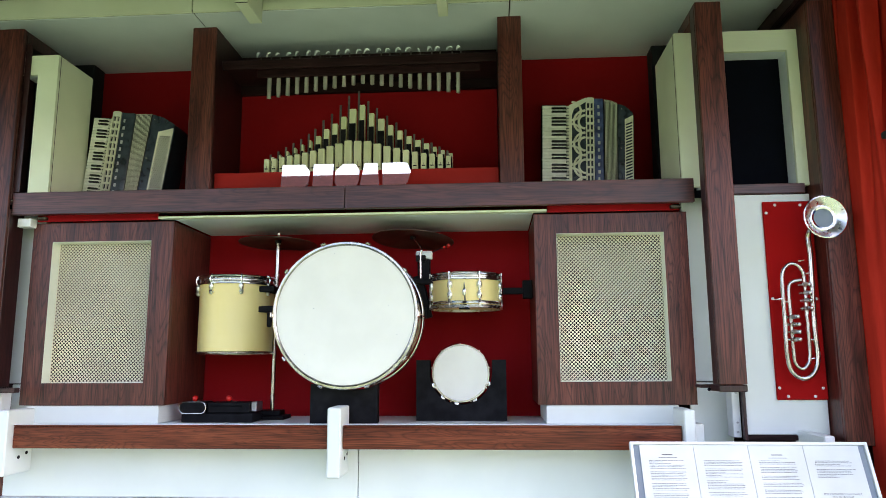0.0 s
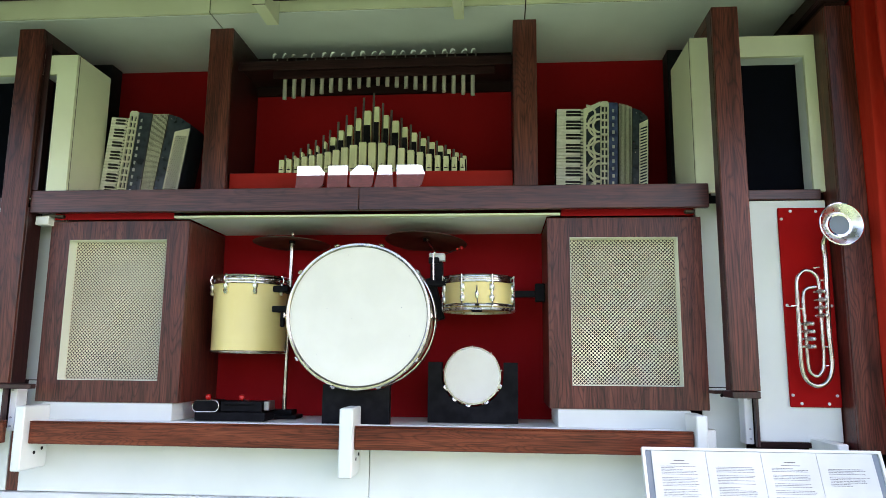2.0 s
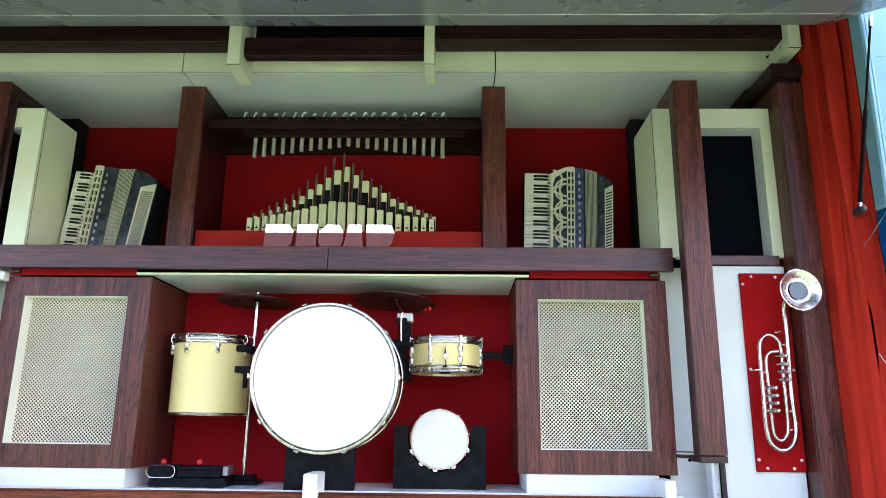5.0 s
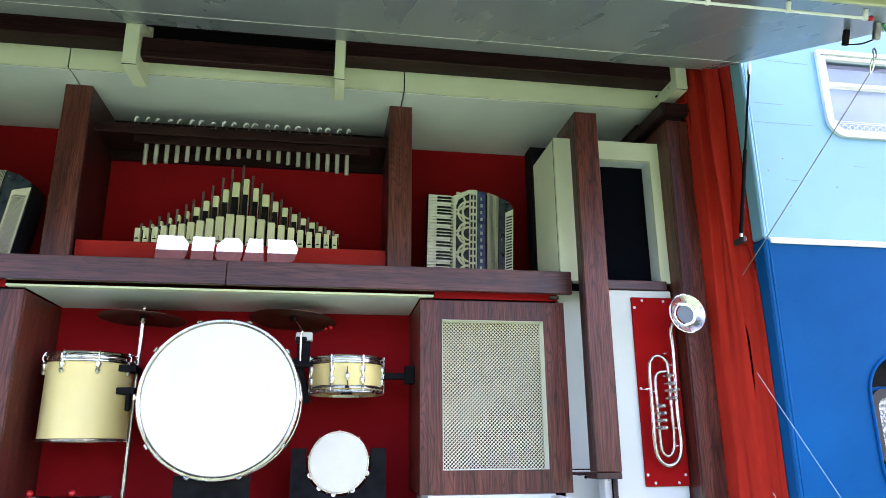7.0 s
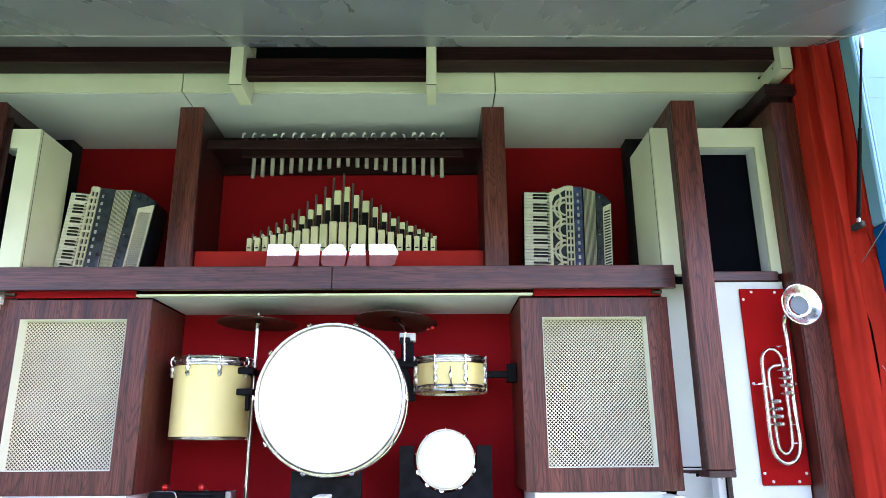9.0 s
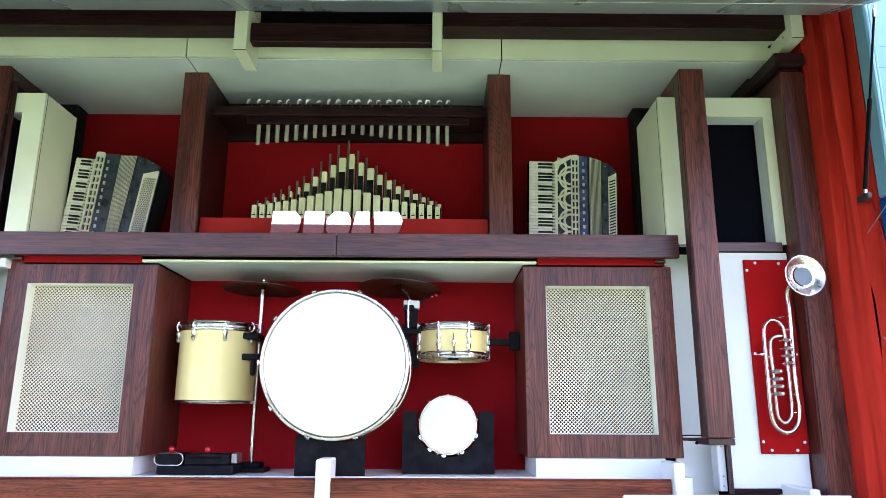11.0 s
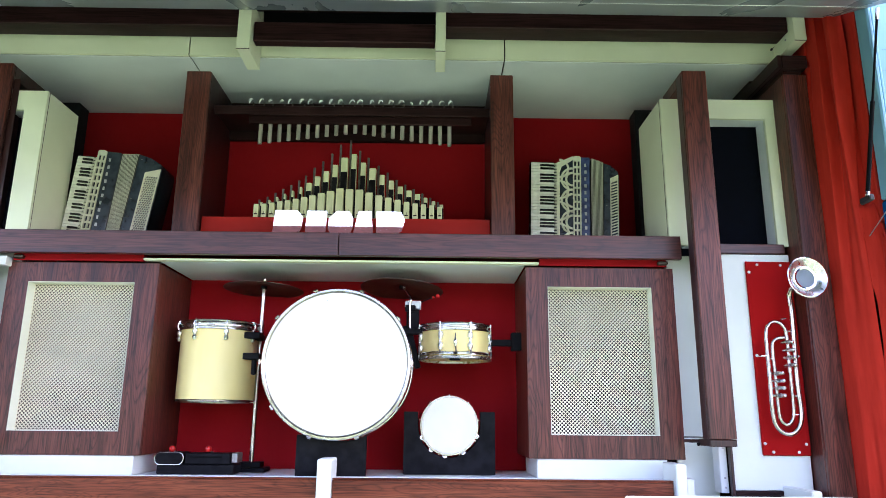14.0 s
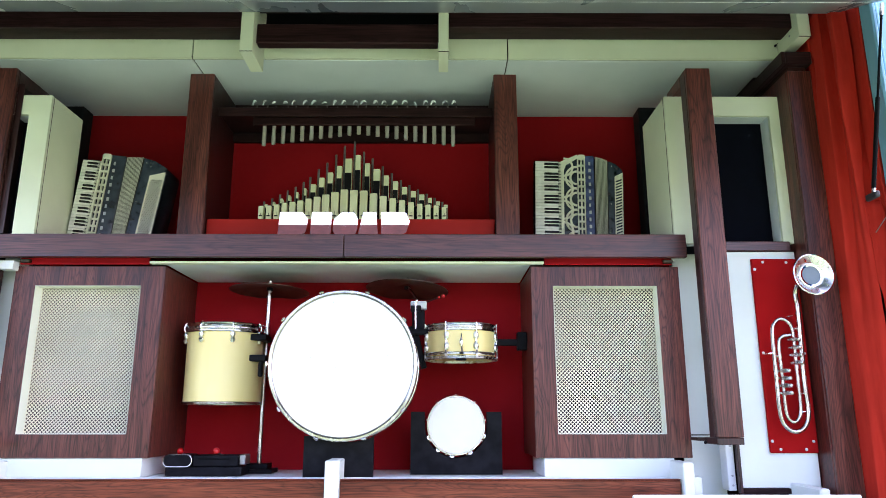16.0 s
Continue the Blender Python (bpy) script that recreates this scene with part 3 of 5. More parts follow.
solid("dark_batten", box(-2.55, -2.49, 3.602, 3.622, 0.90, 1.21, 0.003), WOOD_V, "dark batten between the white boards", "batten", kind="structure")
solid("wall_lower", box(-2.45, 1.02, 4.15, 4.17, 1.257, 2.43, 0), FELT, "dark red felt back wall behind the drums", "wall", kind="structure")
solid("wall_upper", box(-2.70, 1.30, 4.362, 4.38, 2.40, 3.497, 0), FELT, "dark red felt back wall behind the accordions", "wall", kind="structure")
solid("wall_behind_pipes", box(-1.545, 0.079, 4.215, 4.235, 2.478, 3.245, 0), FELT, "dark red felt wall behind the pipes", "wall", kind="structure")
# felt runs on behind the chimes; this panel carries its shade in colour
solid("wall_above_pipes", box(-1.545, 0.079, 4.19, 4.24, 3.247, 3.497, 0), DARK, "dark panel for the shaded felt above the pipes", "wall", kind="structure")
for x0, x1 in ((-2.56, -2.412), (0.988, 1.15)):
    solid("wall_side", box(x0, x1, 4.0, 4.12, 2.478, 3.40, 0.004), BLACK, "dark side panel behind the white cabinet", "wall", kind="structure")
solid("rear_panel", box(-3.4, 1.8, 4.405, 4.43, 1.0, 3.79, 0), DARK, "dark rear panel closing the organ case", "wall", kind="structure")
bm = bmesh.new()
for x0, x1 in ((-3.4, -1.6215), (-1.6145, 0.1455), (0.1525, 1.66)):
    box(x0, x1, 3.609, 4.40, 3.50, 3.52, 0.002, bm)
solid("ceiling", bm, CREAM, "pale cream ceiling panels over the organ", "ceiling", kind="structure")
for outline in (rect(-3.4, -1.6215, 3.50, 3.78), rect(0.1525, 1.76, 3.50, 3.78),
                [(-1.6145, 3.50), (0.1455, 3.50), (0.1455, 3.78), (-0.235, 3.78), (-0.235, 3.60), (-1.22, 3.60), (-1.22, 3.78), (-1.6145, 3.78)]):
    solid("fascia", plate(outline, [], 3.585, 3.60), OFFWHITE, "pale cream fascia board above the organ", "fascia", "fascia boards", "structure")
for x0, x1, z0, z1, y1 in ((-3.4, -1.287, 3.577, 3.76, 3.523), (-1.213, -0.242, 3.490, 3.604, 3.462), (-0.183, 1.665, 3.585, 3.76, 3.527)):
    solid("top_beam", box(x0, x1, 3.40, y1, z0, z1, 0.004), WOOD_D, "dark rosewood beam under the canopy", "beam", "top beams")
for x0, x1, z0 in ((-1.284, -1.216, 3.415), (-0.239, -0.186, 3.415), (1.668, 1.733, 3.508)):
    tb = solid("top_bracket", box(x0, x1, 3.35, 3.583, z0, 3.70, 0.002), OFFWHITE, "cream bracket plate carrying the dark beam", "bracket", "top brackets")
    part("lipping_joint", box(x0 - 0.0005, x1 + 0.0005, 3.3495, 3.3535, z0 - 0.0006, z0 + 0.0015, 0), DARK, tb)
part("screw", rod((1.664, 3.44, 3.56), (1.669, 3.44, 3.56), 0.006, n=8), STEEL, bpy.data.objects["top_bracket.002"])
hk = thing("fascia_hook", (1.658, 3.58, 3.582), "small dark wire hook screwed into the cream fascia", "hook")
part("eye", rod((1.658, 3.572, 3.582), (1.658, 3.586, 3.582), 0.006, n=10), BLACK, hk)
part("wire", tube(smoothed([(1.658, 3.572, 3.582), (1.683, 3.562, 3.607), (1.677, 3.566, 3.631)], 5), 0.0025, 6), ROD, hk)
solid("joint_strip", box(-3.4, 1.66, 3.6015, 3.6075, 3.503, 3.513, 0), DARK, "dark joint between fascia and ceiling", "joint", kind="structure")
for x in (-1.618, 0.149):
    solid("joint_strip", box(x - 0.003, x + 0.003, 3.588, 4.40, 3.506, 3.516, 0), DARK, "dark joint between two ceiling panels", "joint", kind="structure")
# black sheet stands in for the dark space behind the middle gap
solid("roof_void_sheet", box(-1.615, 0.146, 3.61, 3.62, 3.53, 3.79, 0), VOID, "black sheet in place of the unlit void above the middle fascia", "backing", kind="structure")
# added slab; the roof space's darkness is put into its colour
solid("interior_roof", box(-3.4, 1.9, 3.2, 4.5, 3.80, 3.84, 0), DARK, "dark sheet closing the unlit roof space above the beams", "ceiling", kind="structure")

# long shelf
shelf = thing("organ_shelf", (-0.74, 3.9, 2.352), "long dark rosewood shelf across the organ", "shelf")
part("front_edge", box(-2.532, -0.7305, 3.54, 3.575, 2.352, 2.474, 0.003), WOOD_H, shelf)
part("front_edge", box(-0.7275, 1.049, 3.54, 3.575, 2.352, 2.474, 0.003), WOOD_H, shelf)
part("board", box(-2.53, 1.047, 3.577, 4.358, 2.446, 2.474, 0.003), WOOD_H, shelf)
part("underside", box(-2.43, 0.99, 3.60, 4.14, 2.436, 2.444, 0.0), FELT, shelf, "red felt underside")
# duller CREAM in place of WHITE: the soffit's shade put into its colour
part("soffit", box(-1.677, 0.248, 3.645, 4.148, 2.330, 2.342, 0.002), CREAM, shelf, "white soffit panel above the drums")
part("trim_strip", box(-1.75, 0.315, 3.60, 3.638, 2.330, 2.342, 0.002), OFFWHITE, shelf, "cream trim strip under the shelf")
for x0, x1 in ((-2.43, -1.755), (0.32, 0.99)):
    part("felt_strip", box(x0, x1, 3.612, 3.622, 2.326, 2.434, 0.001), FELT, shelf, "red felt strip under the shelf")
part("white_bracket", box(-2.525, -2.45, 3.585, 3.64, 2.295, 2.343, 0.003), ALU, shelf, "small white bracket under the shelf end")
for x in (-2.42, 0.94):
    part("catch", box(x, x + 0.05, 3.585, 3.62, 2.332, 2.35, 0.004), BRASS, shelf)

for x0, x1 in ((-1.688, -1.548), (0.082, 0.214)):
    dv = thing("divider_panel", ((x0 + x1) / 2, 4.0, 2.476), "deep dark rosewood divider standing on the shelf", "divider", "dividers")
    part("front_face", box(x0, x1, 3.766, 3.784, 2.476, 3.499, 0.003), WOOD_V, dv)
    # side faces darker than the front: their shade is put into the wood colour
    part("side_face", box(x0, x0 + 0.018, 3.786, 4.36, 2.476, 3.499, 0.002), WOOD_DARK_SHADED, dv)
    part("side_face", box(x1 - 0.018, x1, 3.786, 4.36, 2.476, 3.499, 0.002), WOOD_DARK_SHADED, dv)
    part("core", box(x0 + 0.02, x1 - 0.02, 3.786, 4.35, 2.476, 3.497, 0), DARK, dv)


def speaker(x0, x1, g0, g1):
    """A loudspeaker cabinet with its recessed lattice."""
    sp = thing("speaker_cabinet", ((x0 + x1) / 2, 3.9, 1.257), "dark rosewood loudspeaker cabinet with cream lattice, on white plinth", "loudspeaker", "speaker cabinets")
    part("plinth", box(x0 + 0.04, x1 - 0.09 if x0 > 0 else x1 - 0.03, 3.645, 4.1, 1.257, 1.348, 0.003), WHITE, sp, "white plinth")
    part("front_frame", plate(rect(x0, x1, 1.35, 2.322), [rect(g0, g1, 1.464, 2.219)], 3.64, 3.66), WOOD_V, sp)
    part("side_panel", box(x0, x0 + 0.018, 3.662, 4.145, 1.35, 2.322, 0.002), WOOD_V, sp)
    part("side_panel", box(x1 - 0.018, x1, 3.662, 4.145, 1.35, 2.322, 0.002), WOOD_V, sp)
    part("top_panel", box(x0 + 0.02, x1 - 0.02, 3.662, 4.14, 2.30, 2.32, 0.002), WOOD_V, sp)
    part("bottom_panel", box(x0 + 0.02, x1 - 0.02, 3.662, 4.14, 1.351, 1.37, 0.002), WOOD_V, sp)
    lin = plate(rect(g0 - 0.006, g1 + 0.006, 1.458, 2.225), [rect(g0 + 0.002, g1 - 0.002, 1.466, 2.217)], 3.642, 3.712)
    part("reveal", lin, IVORYWHITE, sp, "cream edge lining of the grille")
    # lattice: two crossing sets of flat strips
    pitch, half, y = 0.0191, 0.00185, 3.706
    a0, a1, b0, b1 = g0, g1, 1.464, 2.219
    verts, faces = [], []
    for way in (1, -1):
        for k in range(-60, 120):
            cc = k * pitch
            if way == 1:
                lo, hi = max(a0, cc + a0 - (b1 - b0)), min(a1, cc + a0)
                p, q = (lo, b0 + cc + a0 - lo), (hi, b0 + cc + a0 - hi)
            else:
                lo, hi = max(a0, a0 - cc), min(a1, a0 - cc + (b1 - b0))
                p, q = (lo, b0 + cc + lo - a0), (hi, b0 + cc + hi - a0)
            if hi - lo < 0.004:
                continue
            n = len(verts)
            dx, dz = half * 0.7071, half * 0.7071 * way
            yy = y if way == 1 else y + 0.0012
            for ex, ez in ((p[0] - dx, p[1] - dz), (p[0] + dx, p[1] + dz), (q[0] + dx, q[1] + dz), (q[0] - dx, q[1] - dz)):
                verts += [(ex, yy - 0.001, ez), (ex, yy + 0.001, ez)]
            faces += [(n, n + 2, n + 4, n + 6), (n + 1, n + 7, n + 5, n + 3), (n, n + 1, n + 3, n + 2), (n + 4, n + 5, n + 7, n + 6), (n + 2, n + 3, n + 5, n + 4), (n, n + 6, n + 7, n + 1)]
    me = bpy.data.meshes.new("grille")
    me.from_pydata(verts, [], faces)
    bm = bmesh.new()
    bm.from_mesh(me)
    part("grille", bm, GRILLE, sp, "cream metal diamond lattice")
    part("speaker_cloth", box(g0 - 0.02, g1 + 0.02, 3.75, 3.755, 1.44, 2.24, 0), VOID, sp, "black cloth behind the lattice")


speaker(-2.464, -1.679, -2.353, -1.799)
speaker(0.25, 1.03, 0.364, 0.911)

# end bays: shutter boxes, white panels, pilasters
C = -0.675


def bay(side):
    f = (lambda a, b: (a, b)) if side > 0 else (lambda a, b: (2 * C - b, 2 * C - a))
    back = 3.965 if side > 0 else 3.885
    hole = rect(*f(1.109, 1.562), 2.434, 3.144)
    ch = thing("shutter_box", (f(0.995, 1.617)[0] + 0.31, 3.75, 2.385), "pale cream framed box with a dark open front", "box", "shutter boxes")
    part("front_frame", plate(rect(*f(0.995, 1.617), 2.428, 3.256), [hole], 3.55, 3.57), OFFWHITE, ch)
    part("lining", plate(rect(*f(1.094, 1.577), 2.438, 3.159), [rect(*f(1.1095, 1.5615), 2.442, 3.1435)], 3.573, 3.66), CREAM, ch, "grey white lining of the opening")
    part("edge_joint", box(*f(0.9935, 0.9965), 3.5705, 3.5725, 2.476, 3.256, 0), DARK, ch)
    part("side_panel", box(*f(0.995, 1.012), 3.572, back, 2.476, 3.256, 0.002), OFFWHITE, ch)
    part("side_panel", box(*f(1.60, 1.617), 3.572, 3.965, 2.43, 3.256, 0.002), OFFWHITE, ch)
    part("top_panel", box(*f(1.013, 1.599), 3.572, back, 3.238, 3.256, 0.002), OFFWHITE, ch)
    # near-black sheet set just behind the lining closes the opening
    part("dark_interior", box(*f(1.013, 1.599), 3.662, 3.68, 2.40, 3.23, 0), NIGHT, ch, "blue-black sheet closing the opening")
    part("sill_rail", box(*((1.178, 1.59) if side > 0 else (-2.94, -2.69)), 3.54, 3.60, 2.386, 2.437, 0.003), WOOD_H, ch)
    solid("end_panel", box(*f(1.230, 1.612), 3.553, 3.573, 1.215, 2.384, 0.003), WHITE, "white laminate panel in the end bay", "panel", "end panels", "structure")
    solid("side_cheek", box(*((1.034, 1.23) if side > 0 else (-2.66, -2.468)), 3.75, 3.79, 1.46, 2.44, 0.003), WHITE, "white upright strip beside the speaker cabinet", "panel", "white uprights", "structure")
    pl = thing("pilaster", (1.113 if side > 0 else -2.61, 3.5, 1.447), "dark rosewood pilaster with a mitred top", "pilaster", "pilasters")
    if side > 0:
        part("front_face", box(*f(1.05, 1.176), 3.35, 3.372, 1.457, 3.322, 0.003), WOOD_V, pl)
        # the side in view takes the darker copy, its shade painted in
        part("side_face", box(*f(1.05, 1.07), 3.374, 3.442, 1.457, 3.322, 0.002), WOOD_DARK_SHADED, pl)
        part("side_face", box(*f(1.156, 1.176), 3.374, 3.442, 1.457, 3.31, 0.002), WOOD_V, pl)
        part("core", box(*f(1.074, 1.152), 3.374, 3.438, 1.457, 3.31, 0.002), DARK, pl)
        part("top_return", box(*f(1.05, 1.15), 3.444, 3.66, 3.26, 3.322, 0.002), WOOD_V, pl)
        part("foot", box(1.052, 1.176, 3.353, 3.50, 1.424, 1.455, 0.003), WOOD_DARK_SHADED, pl)
        part("foot_plate", box(1.012, 1.150, 3.503, 3.60, 1.437, 1.452, 0.002), WOOD_DARK_SHADED, pl)
        for x in (1.045, 1.105):
            part("foot_screw", ball((x, 3.49, 1.430), 0.008), BLACK, pl)
    else:
        part("front_face", box(-2.682, -2.536, 3.515, 3.536, 1.447, 3.402, 0.003), WOOD_V, pl)
        # side faces and returns again in the shade-toned wood
        part("side_face", box(-2.556, -2.5365, 3.5375, 3.645, 2.44, 3.14, 0.002), WOOD_DARK_SHADED, pl)
        part("side_face", box(-2.556, -2.5365, 3.5375, 3.547, 3.142, 3.40, 0.002), WOOD_DARK_SHADED, pl)
        part("side_face", box(-2.556, -2.5365, 3.5375, 3.655, 1.447, 2.384, 0.002), WOOD_DARK_SHADED, pl)
        part("side_return", box(-2.5345, -2.500, 3.543, 3.5485, 2.478, 3.322, 0.001), WOOD_DARK_SHADED, pl)
        part("top_return", box(-2.61, -2.5365, 3.5485, 3.92, 3.325, 3.40, 0.002), WOOD_DARK_SHADED, pl)
        part("foot", box(-2.70, -2.40, 3.50, 3.545, 1.42, 1.445, 0.003), WOOD_DARK_SHADED, pl)
    solid("recess_panel", box(*f(1.02, 1.225), 3.735, 3.748, 1.05, 1.455, 0.002), WHITE, "white recessed panel below the pilaster", "panel", "recess panels", "structure")
    up = thing("channel", (f(1.175, 1.21)[0], 3.6, 1.2), "white metal channel with screws", "bracket", "channels")
    part("flange", box(*f(1.175, 1.212), 3.58, 3.586, 1.2, 1.43, 0.002), ALU, up)
    part("web", box(*f(1.175, 1.18), 3.588, 3.665, 1.2, 1.43, 0.002), ALU, up)
    for z in (1.225, 1.27, 1.41):
        part("screw", rod((f(1.195, 1.195)[0], 3.574, z), (f(1.195, 1.195)[0], 3.58, z), 0.005, n=8), STEEL, up)
    solid("dark_batten", box(*f(1.214, 1.228), 3.54, 3.572, 1.19, 1.44, 0.002), WOOD_DARK_SHADED, "dark upright batten beside the white panel", "batten", "dark battens", "structure")
    solid("dark_batten", box(*f(1.230, 1.612), 3.545, 3.575, 1.19, 1.213, 0.002), WOOD_D, "dark level batten under the white panel", "batten", "dark battens", "structure")
    fl = thing("felt_plate", (f(1.375, 1.61)[0] + 0.12, 3.54, 1.378), "red felt covered plate screwed to the white panel", "plate", "felt plates")
    part("plate", box(*f(1.375, 1.611), 3.536, 3.551, 1.378, 2.343, 0.004), LEATHER, fl)
    for x, z in ((1.433, 2.325), (1.388, 2.286), (1.554, 2.323), (1.388, 1.86), (1.595, 1.858), (1.387, 1.434), (1.425, 1.395), (1.55, 1.395), (1.589, 1.433)):
        xx = f(x, x)[0]
        part("screw", lathe([(0, -0.004), (0.005, -0.003), (0.0075, 0.0), (0.0075, 0.002)], (xx, 3.533, z), (0, 1, 0), 10), ALU, fl, "white screw cap")


bay(1)
bay(-1)

outer = thing("end_pilaster", (1.68, 3.5, 1.18), "dark rosewood end pilaster beside the curtain", "pilaster")
part("front_face", box(1.619, 1.744, 3.42, 3.44, 1.18, 3.345, 0.003), WOOD_V, outer)
# dark set-back band added for the shadow under the cap
part("cap_shadow_band", box(1.632, 1.728, 3.436, 3.79, 3.346, 3.374, 0.002), WOOD_D, outer)
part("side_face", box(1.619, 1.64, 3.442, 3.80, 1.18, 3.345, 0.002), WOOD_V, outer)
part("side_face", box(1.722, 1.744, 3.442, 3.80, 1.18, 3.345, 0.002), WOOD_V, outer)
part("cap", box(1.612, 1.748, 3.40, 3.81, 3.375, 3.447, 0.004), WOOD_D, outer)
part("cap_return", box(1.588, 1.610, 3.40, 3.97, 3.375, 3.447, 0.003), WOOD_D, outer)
solid("wall_end", box(1.62, 1.66, 3.80, 4.4, 1.2, 3.499, 0), DARK, "dark end wall of the organ", "wall", kind="structure")

# rail with its white fins
for x0, x1 in ((-2.330, -0.762), (-0.693, 0.890), (-3.2, -2.47)):
    gr = thing("guard_rail", ((x0 + x1) / 2, 3.436, 1.158), "reddish rosewood guard rail along the platform", "rail", "guard rails")
    part("board", box(x0, x1, 3.42, 3.452, 1.158, 1.2615, 0.004), WOOD_RAIL, gr)
    part("top_lipping", box(x0, x1, 3.4195, 3.4525, 1.262, 1.268, 0.002), WOOD_RAIL, gr)


def fin(x0, x1, y0, z0, z1, label):
    """A white rail bracket: an upright plate with two screws in its cheek."""
    fn = thing("rail_bracket", ((x0 + x1) / 2, 3.5, z0), label, "bracket", "rail brackets")
    part("plate", box(x0, x1, y0, 3.583, z0, z1, 0.006), WHITE, fn)
    for dy, dz in ((0.118, 0.079), (0.177, 0.094)):
        part("screw", rod((x1 - 0.001, 3.36 + dy, z0 + dz), (x1 + 0.002, 3.36 + dy, z0 + dz), 0.009, n=10), BLACK, fn)


fin(-0.76, -0.695, 3.38, 1.03, 1.353, "white bracket carrying the middle of the rail")
fin(-2.381, -2.332, 3.375, 1.03, 1.342, "white bracket carrying the end of the rail")
fin(0.893, 0.945, 3.385, 1.03, 1.343, "white bracket carrying the end of the rail")
fin(1.46, 1.507, 3.28, 0.95, 1.238, "white bracket in front of the end bay")
solid("socket_box", box(0.949, 0.995, 3.44, 3.583, 1.12, 1.275, 0.003), WHITE, "small white box beside the rail bracket", "box")

# ---- drums ----
cx, cz, R = -0.709, 1.802, 0.363
bass = thing("bass_drum", (cx, 3.67, 1.42), "large bass drum with a plain white head", "drum")
part("shell", lathe([(R - 0.012, 0.03), (R - 0.012, 0.31)], (cx, 3.50, cz), (0, 1, 0), 96), STRIPE, bass, "tan striped wooden shell")
for y, lip in ((3.498, 0.0125), (3.80, 0.003)):
    part("hoop", lathe([(R - lip, 0.004 if lip > 0.01 else 0.0), (R - 0.5 * lip, -0.001), (R + 0.003, 0.0), (R + 0.007, 0.005), (R + 0.007, 0.028), (R + 0.003, 0.034), (R - lip, 0.034)], (cx, y, cz), (0, 1, 0), 96, None, True), NICKEL, bass, "worn metal hoop")
part("flesh_ring", lathe([(R - 0.0145, 0.0045), (R - 0.0135, 0.003), (R - 0.0115, 0.003), (R - 0.0105, 0.006)], (cx, 3.498, cz), (0, 1, 0), 96), ROD, bass)
part("head", lathe([(0, 0), (R - 0.06, 0.0), (R - 0.020, 0.001), (R - 0.009, 0.002)], (cx, 3.503, cz), (0, 1, 0), 96), HEAD, bass, "white drum skin with small marks")
spots = random.Random(5)
for k in range(7):
    a, q = spots.uniform(0, 6.28), R * 0.9 * spots.random() ** 0.5
    px, pz, pr = cx + q * math.cos(a), cz + q * math.sin(a), spots.uniform(0.0009, 0.0018)
    part("fleck", lathe([(0, 0.0), (pr, 0.0003)], (px, 3.5018, pz), (0, 1, 0), 8), SLATE, bass, "small dark mark on the skin")
part("rear_head", lathe([(0, 0), (R - 0.013, 0.0)], (cx, 3.826, cz), (0, 1, 0), 64), HEAD, bass)
for k in range(10):
    a = radians(72 + 36 * k)
    ux, uz = math.cos(a), math.sin(a)
    at = Vector((cx + (R + 0.010) * ux, 3.50, cz + (R + 0.010) * uz))
    lug = part("lug", box(-0.009, 0.009, -0.006, 0.03, -0.008, 0.008, 0.003), NICKEL, bass, "claw and tension rod")
    lug.matrix_basis = Matrix.Translation((at - origin[bass.name]) * S) @ Matrix.Rotation(math.pi / 2 - a, 4, "Y")
    lug.data.transform(Matrix.Translation(origin[bass.name] * S))
    part("tension_rod", rod(at + Vector((0, -0.012, 0)), at + Vector((0, 0.34, 0)), 0.004, n=8), NICKEL, bass)
    part("wing", rod(at + Vector((-0.012 * uz, -0.012, 0.012 * ux)), at + Vector((0.012 * uz, -0.012, -0.012 * ux)), 0.004, n=8), NICKEL, bass)
blk = thing("bass_drum_block", (-0.73, 3.72, 1.257), "black wooden block under the bass drum", "stand")
arc = [(cx + (R + 0.016) * math.cos(a), cz + (R + 0.016) * math.sin(a)) for a in np.linspace(radians(246), radians(294), 14)]
part("cheek", plate([(-0.905, 1.257), (-0.56, 1.257), (-0.56, arc[-1][1])] + arc[::-1] + [(-0.905, arc[0][1])], [], 3.62, 3.66), BLACK, blk)
part("cheek", plate([(-0.900, 1.257), (-0.575, 1.257), (-0.575, arc[-1][1])] + arc[::-1] + [(-0.900, arc[0][1])], [], 3.74, 3.78), BLACK, blk)


def hoop(c, r, z0, z1, mat, parent, name="hoop"):
    return part(name, lathe([(r - 0.012, z0), (r + 0.003, z0), (r + 0.007, z0 + 0.004), (r + 0.004, (z0 + z1) / 2), (r + 0.007, z1 - 0.004), (r + 0.003, z1), (r - 0.012, z1)], (c[0], c[1], 0), (0, 0, 1), 72, None, True), mat, parent)


tc = (-1.4155, 3.92)
tom = thing("tom_drum", (*tc, 1.612), "deep cream yellow tom drum with chrome fittings", "drum")
part("shell", lathe([(0.204, 1.62), (0.204, 2.025)], (*tc, 0), (0, 0, 1), 72), SHELL, tom, "cream yellow lacquered shell")
hoop(tc, 0.212, 2.020, 2.039, CHROME, tom)
hoop(tc, 0.212, 1.990, 2.005, CHROME, tom)
hoop(tc, 0.206, 1.612, 1.626, NICKEL, tom)
part("collar", lathe([(0.207, 2.003), (0.209, 2.006), (0.209, 2.019), (0.207, 2.022)], (*tc, 0), (0, 0, 1), 72), NICKEL, tom, "bright metal collar between the hoops")
part("head", lathe([(0, 2.028), (0.204, 2.028)], (*tc, 0), (0, 0, 1), 48), HEAD, tom)
part("lower_head", lathe([(0, 1.626), (0.203, 1.626)], (*tc, 0), (0, 0, 1), 48), HEAD, tom)
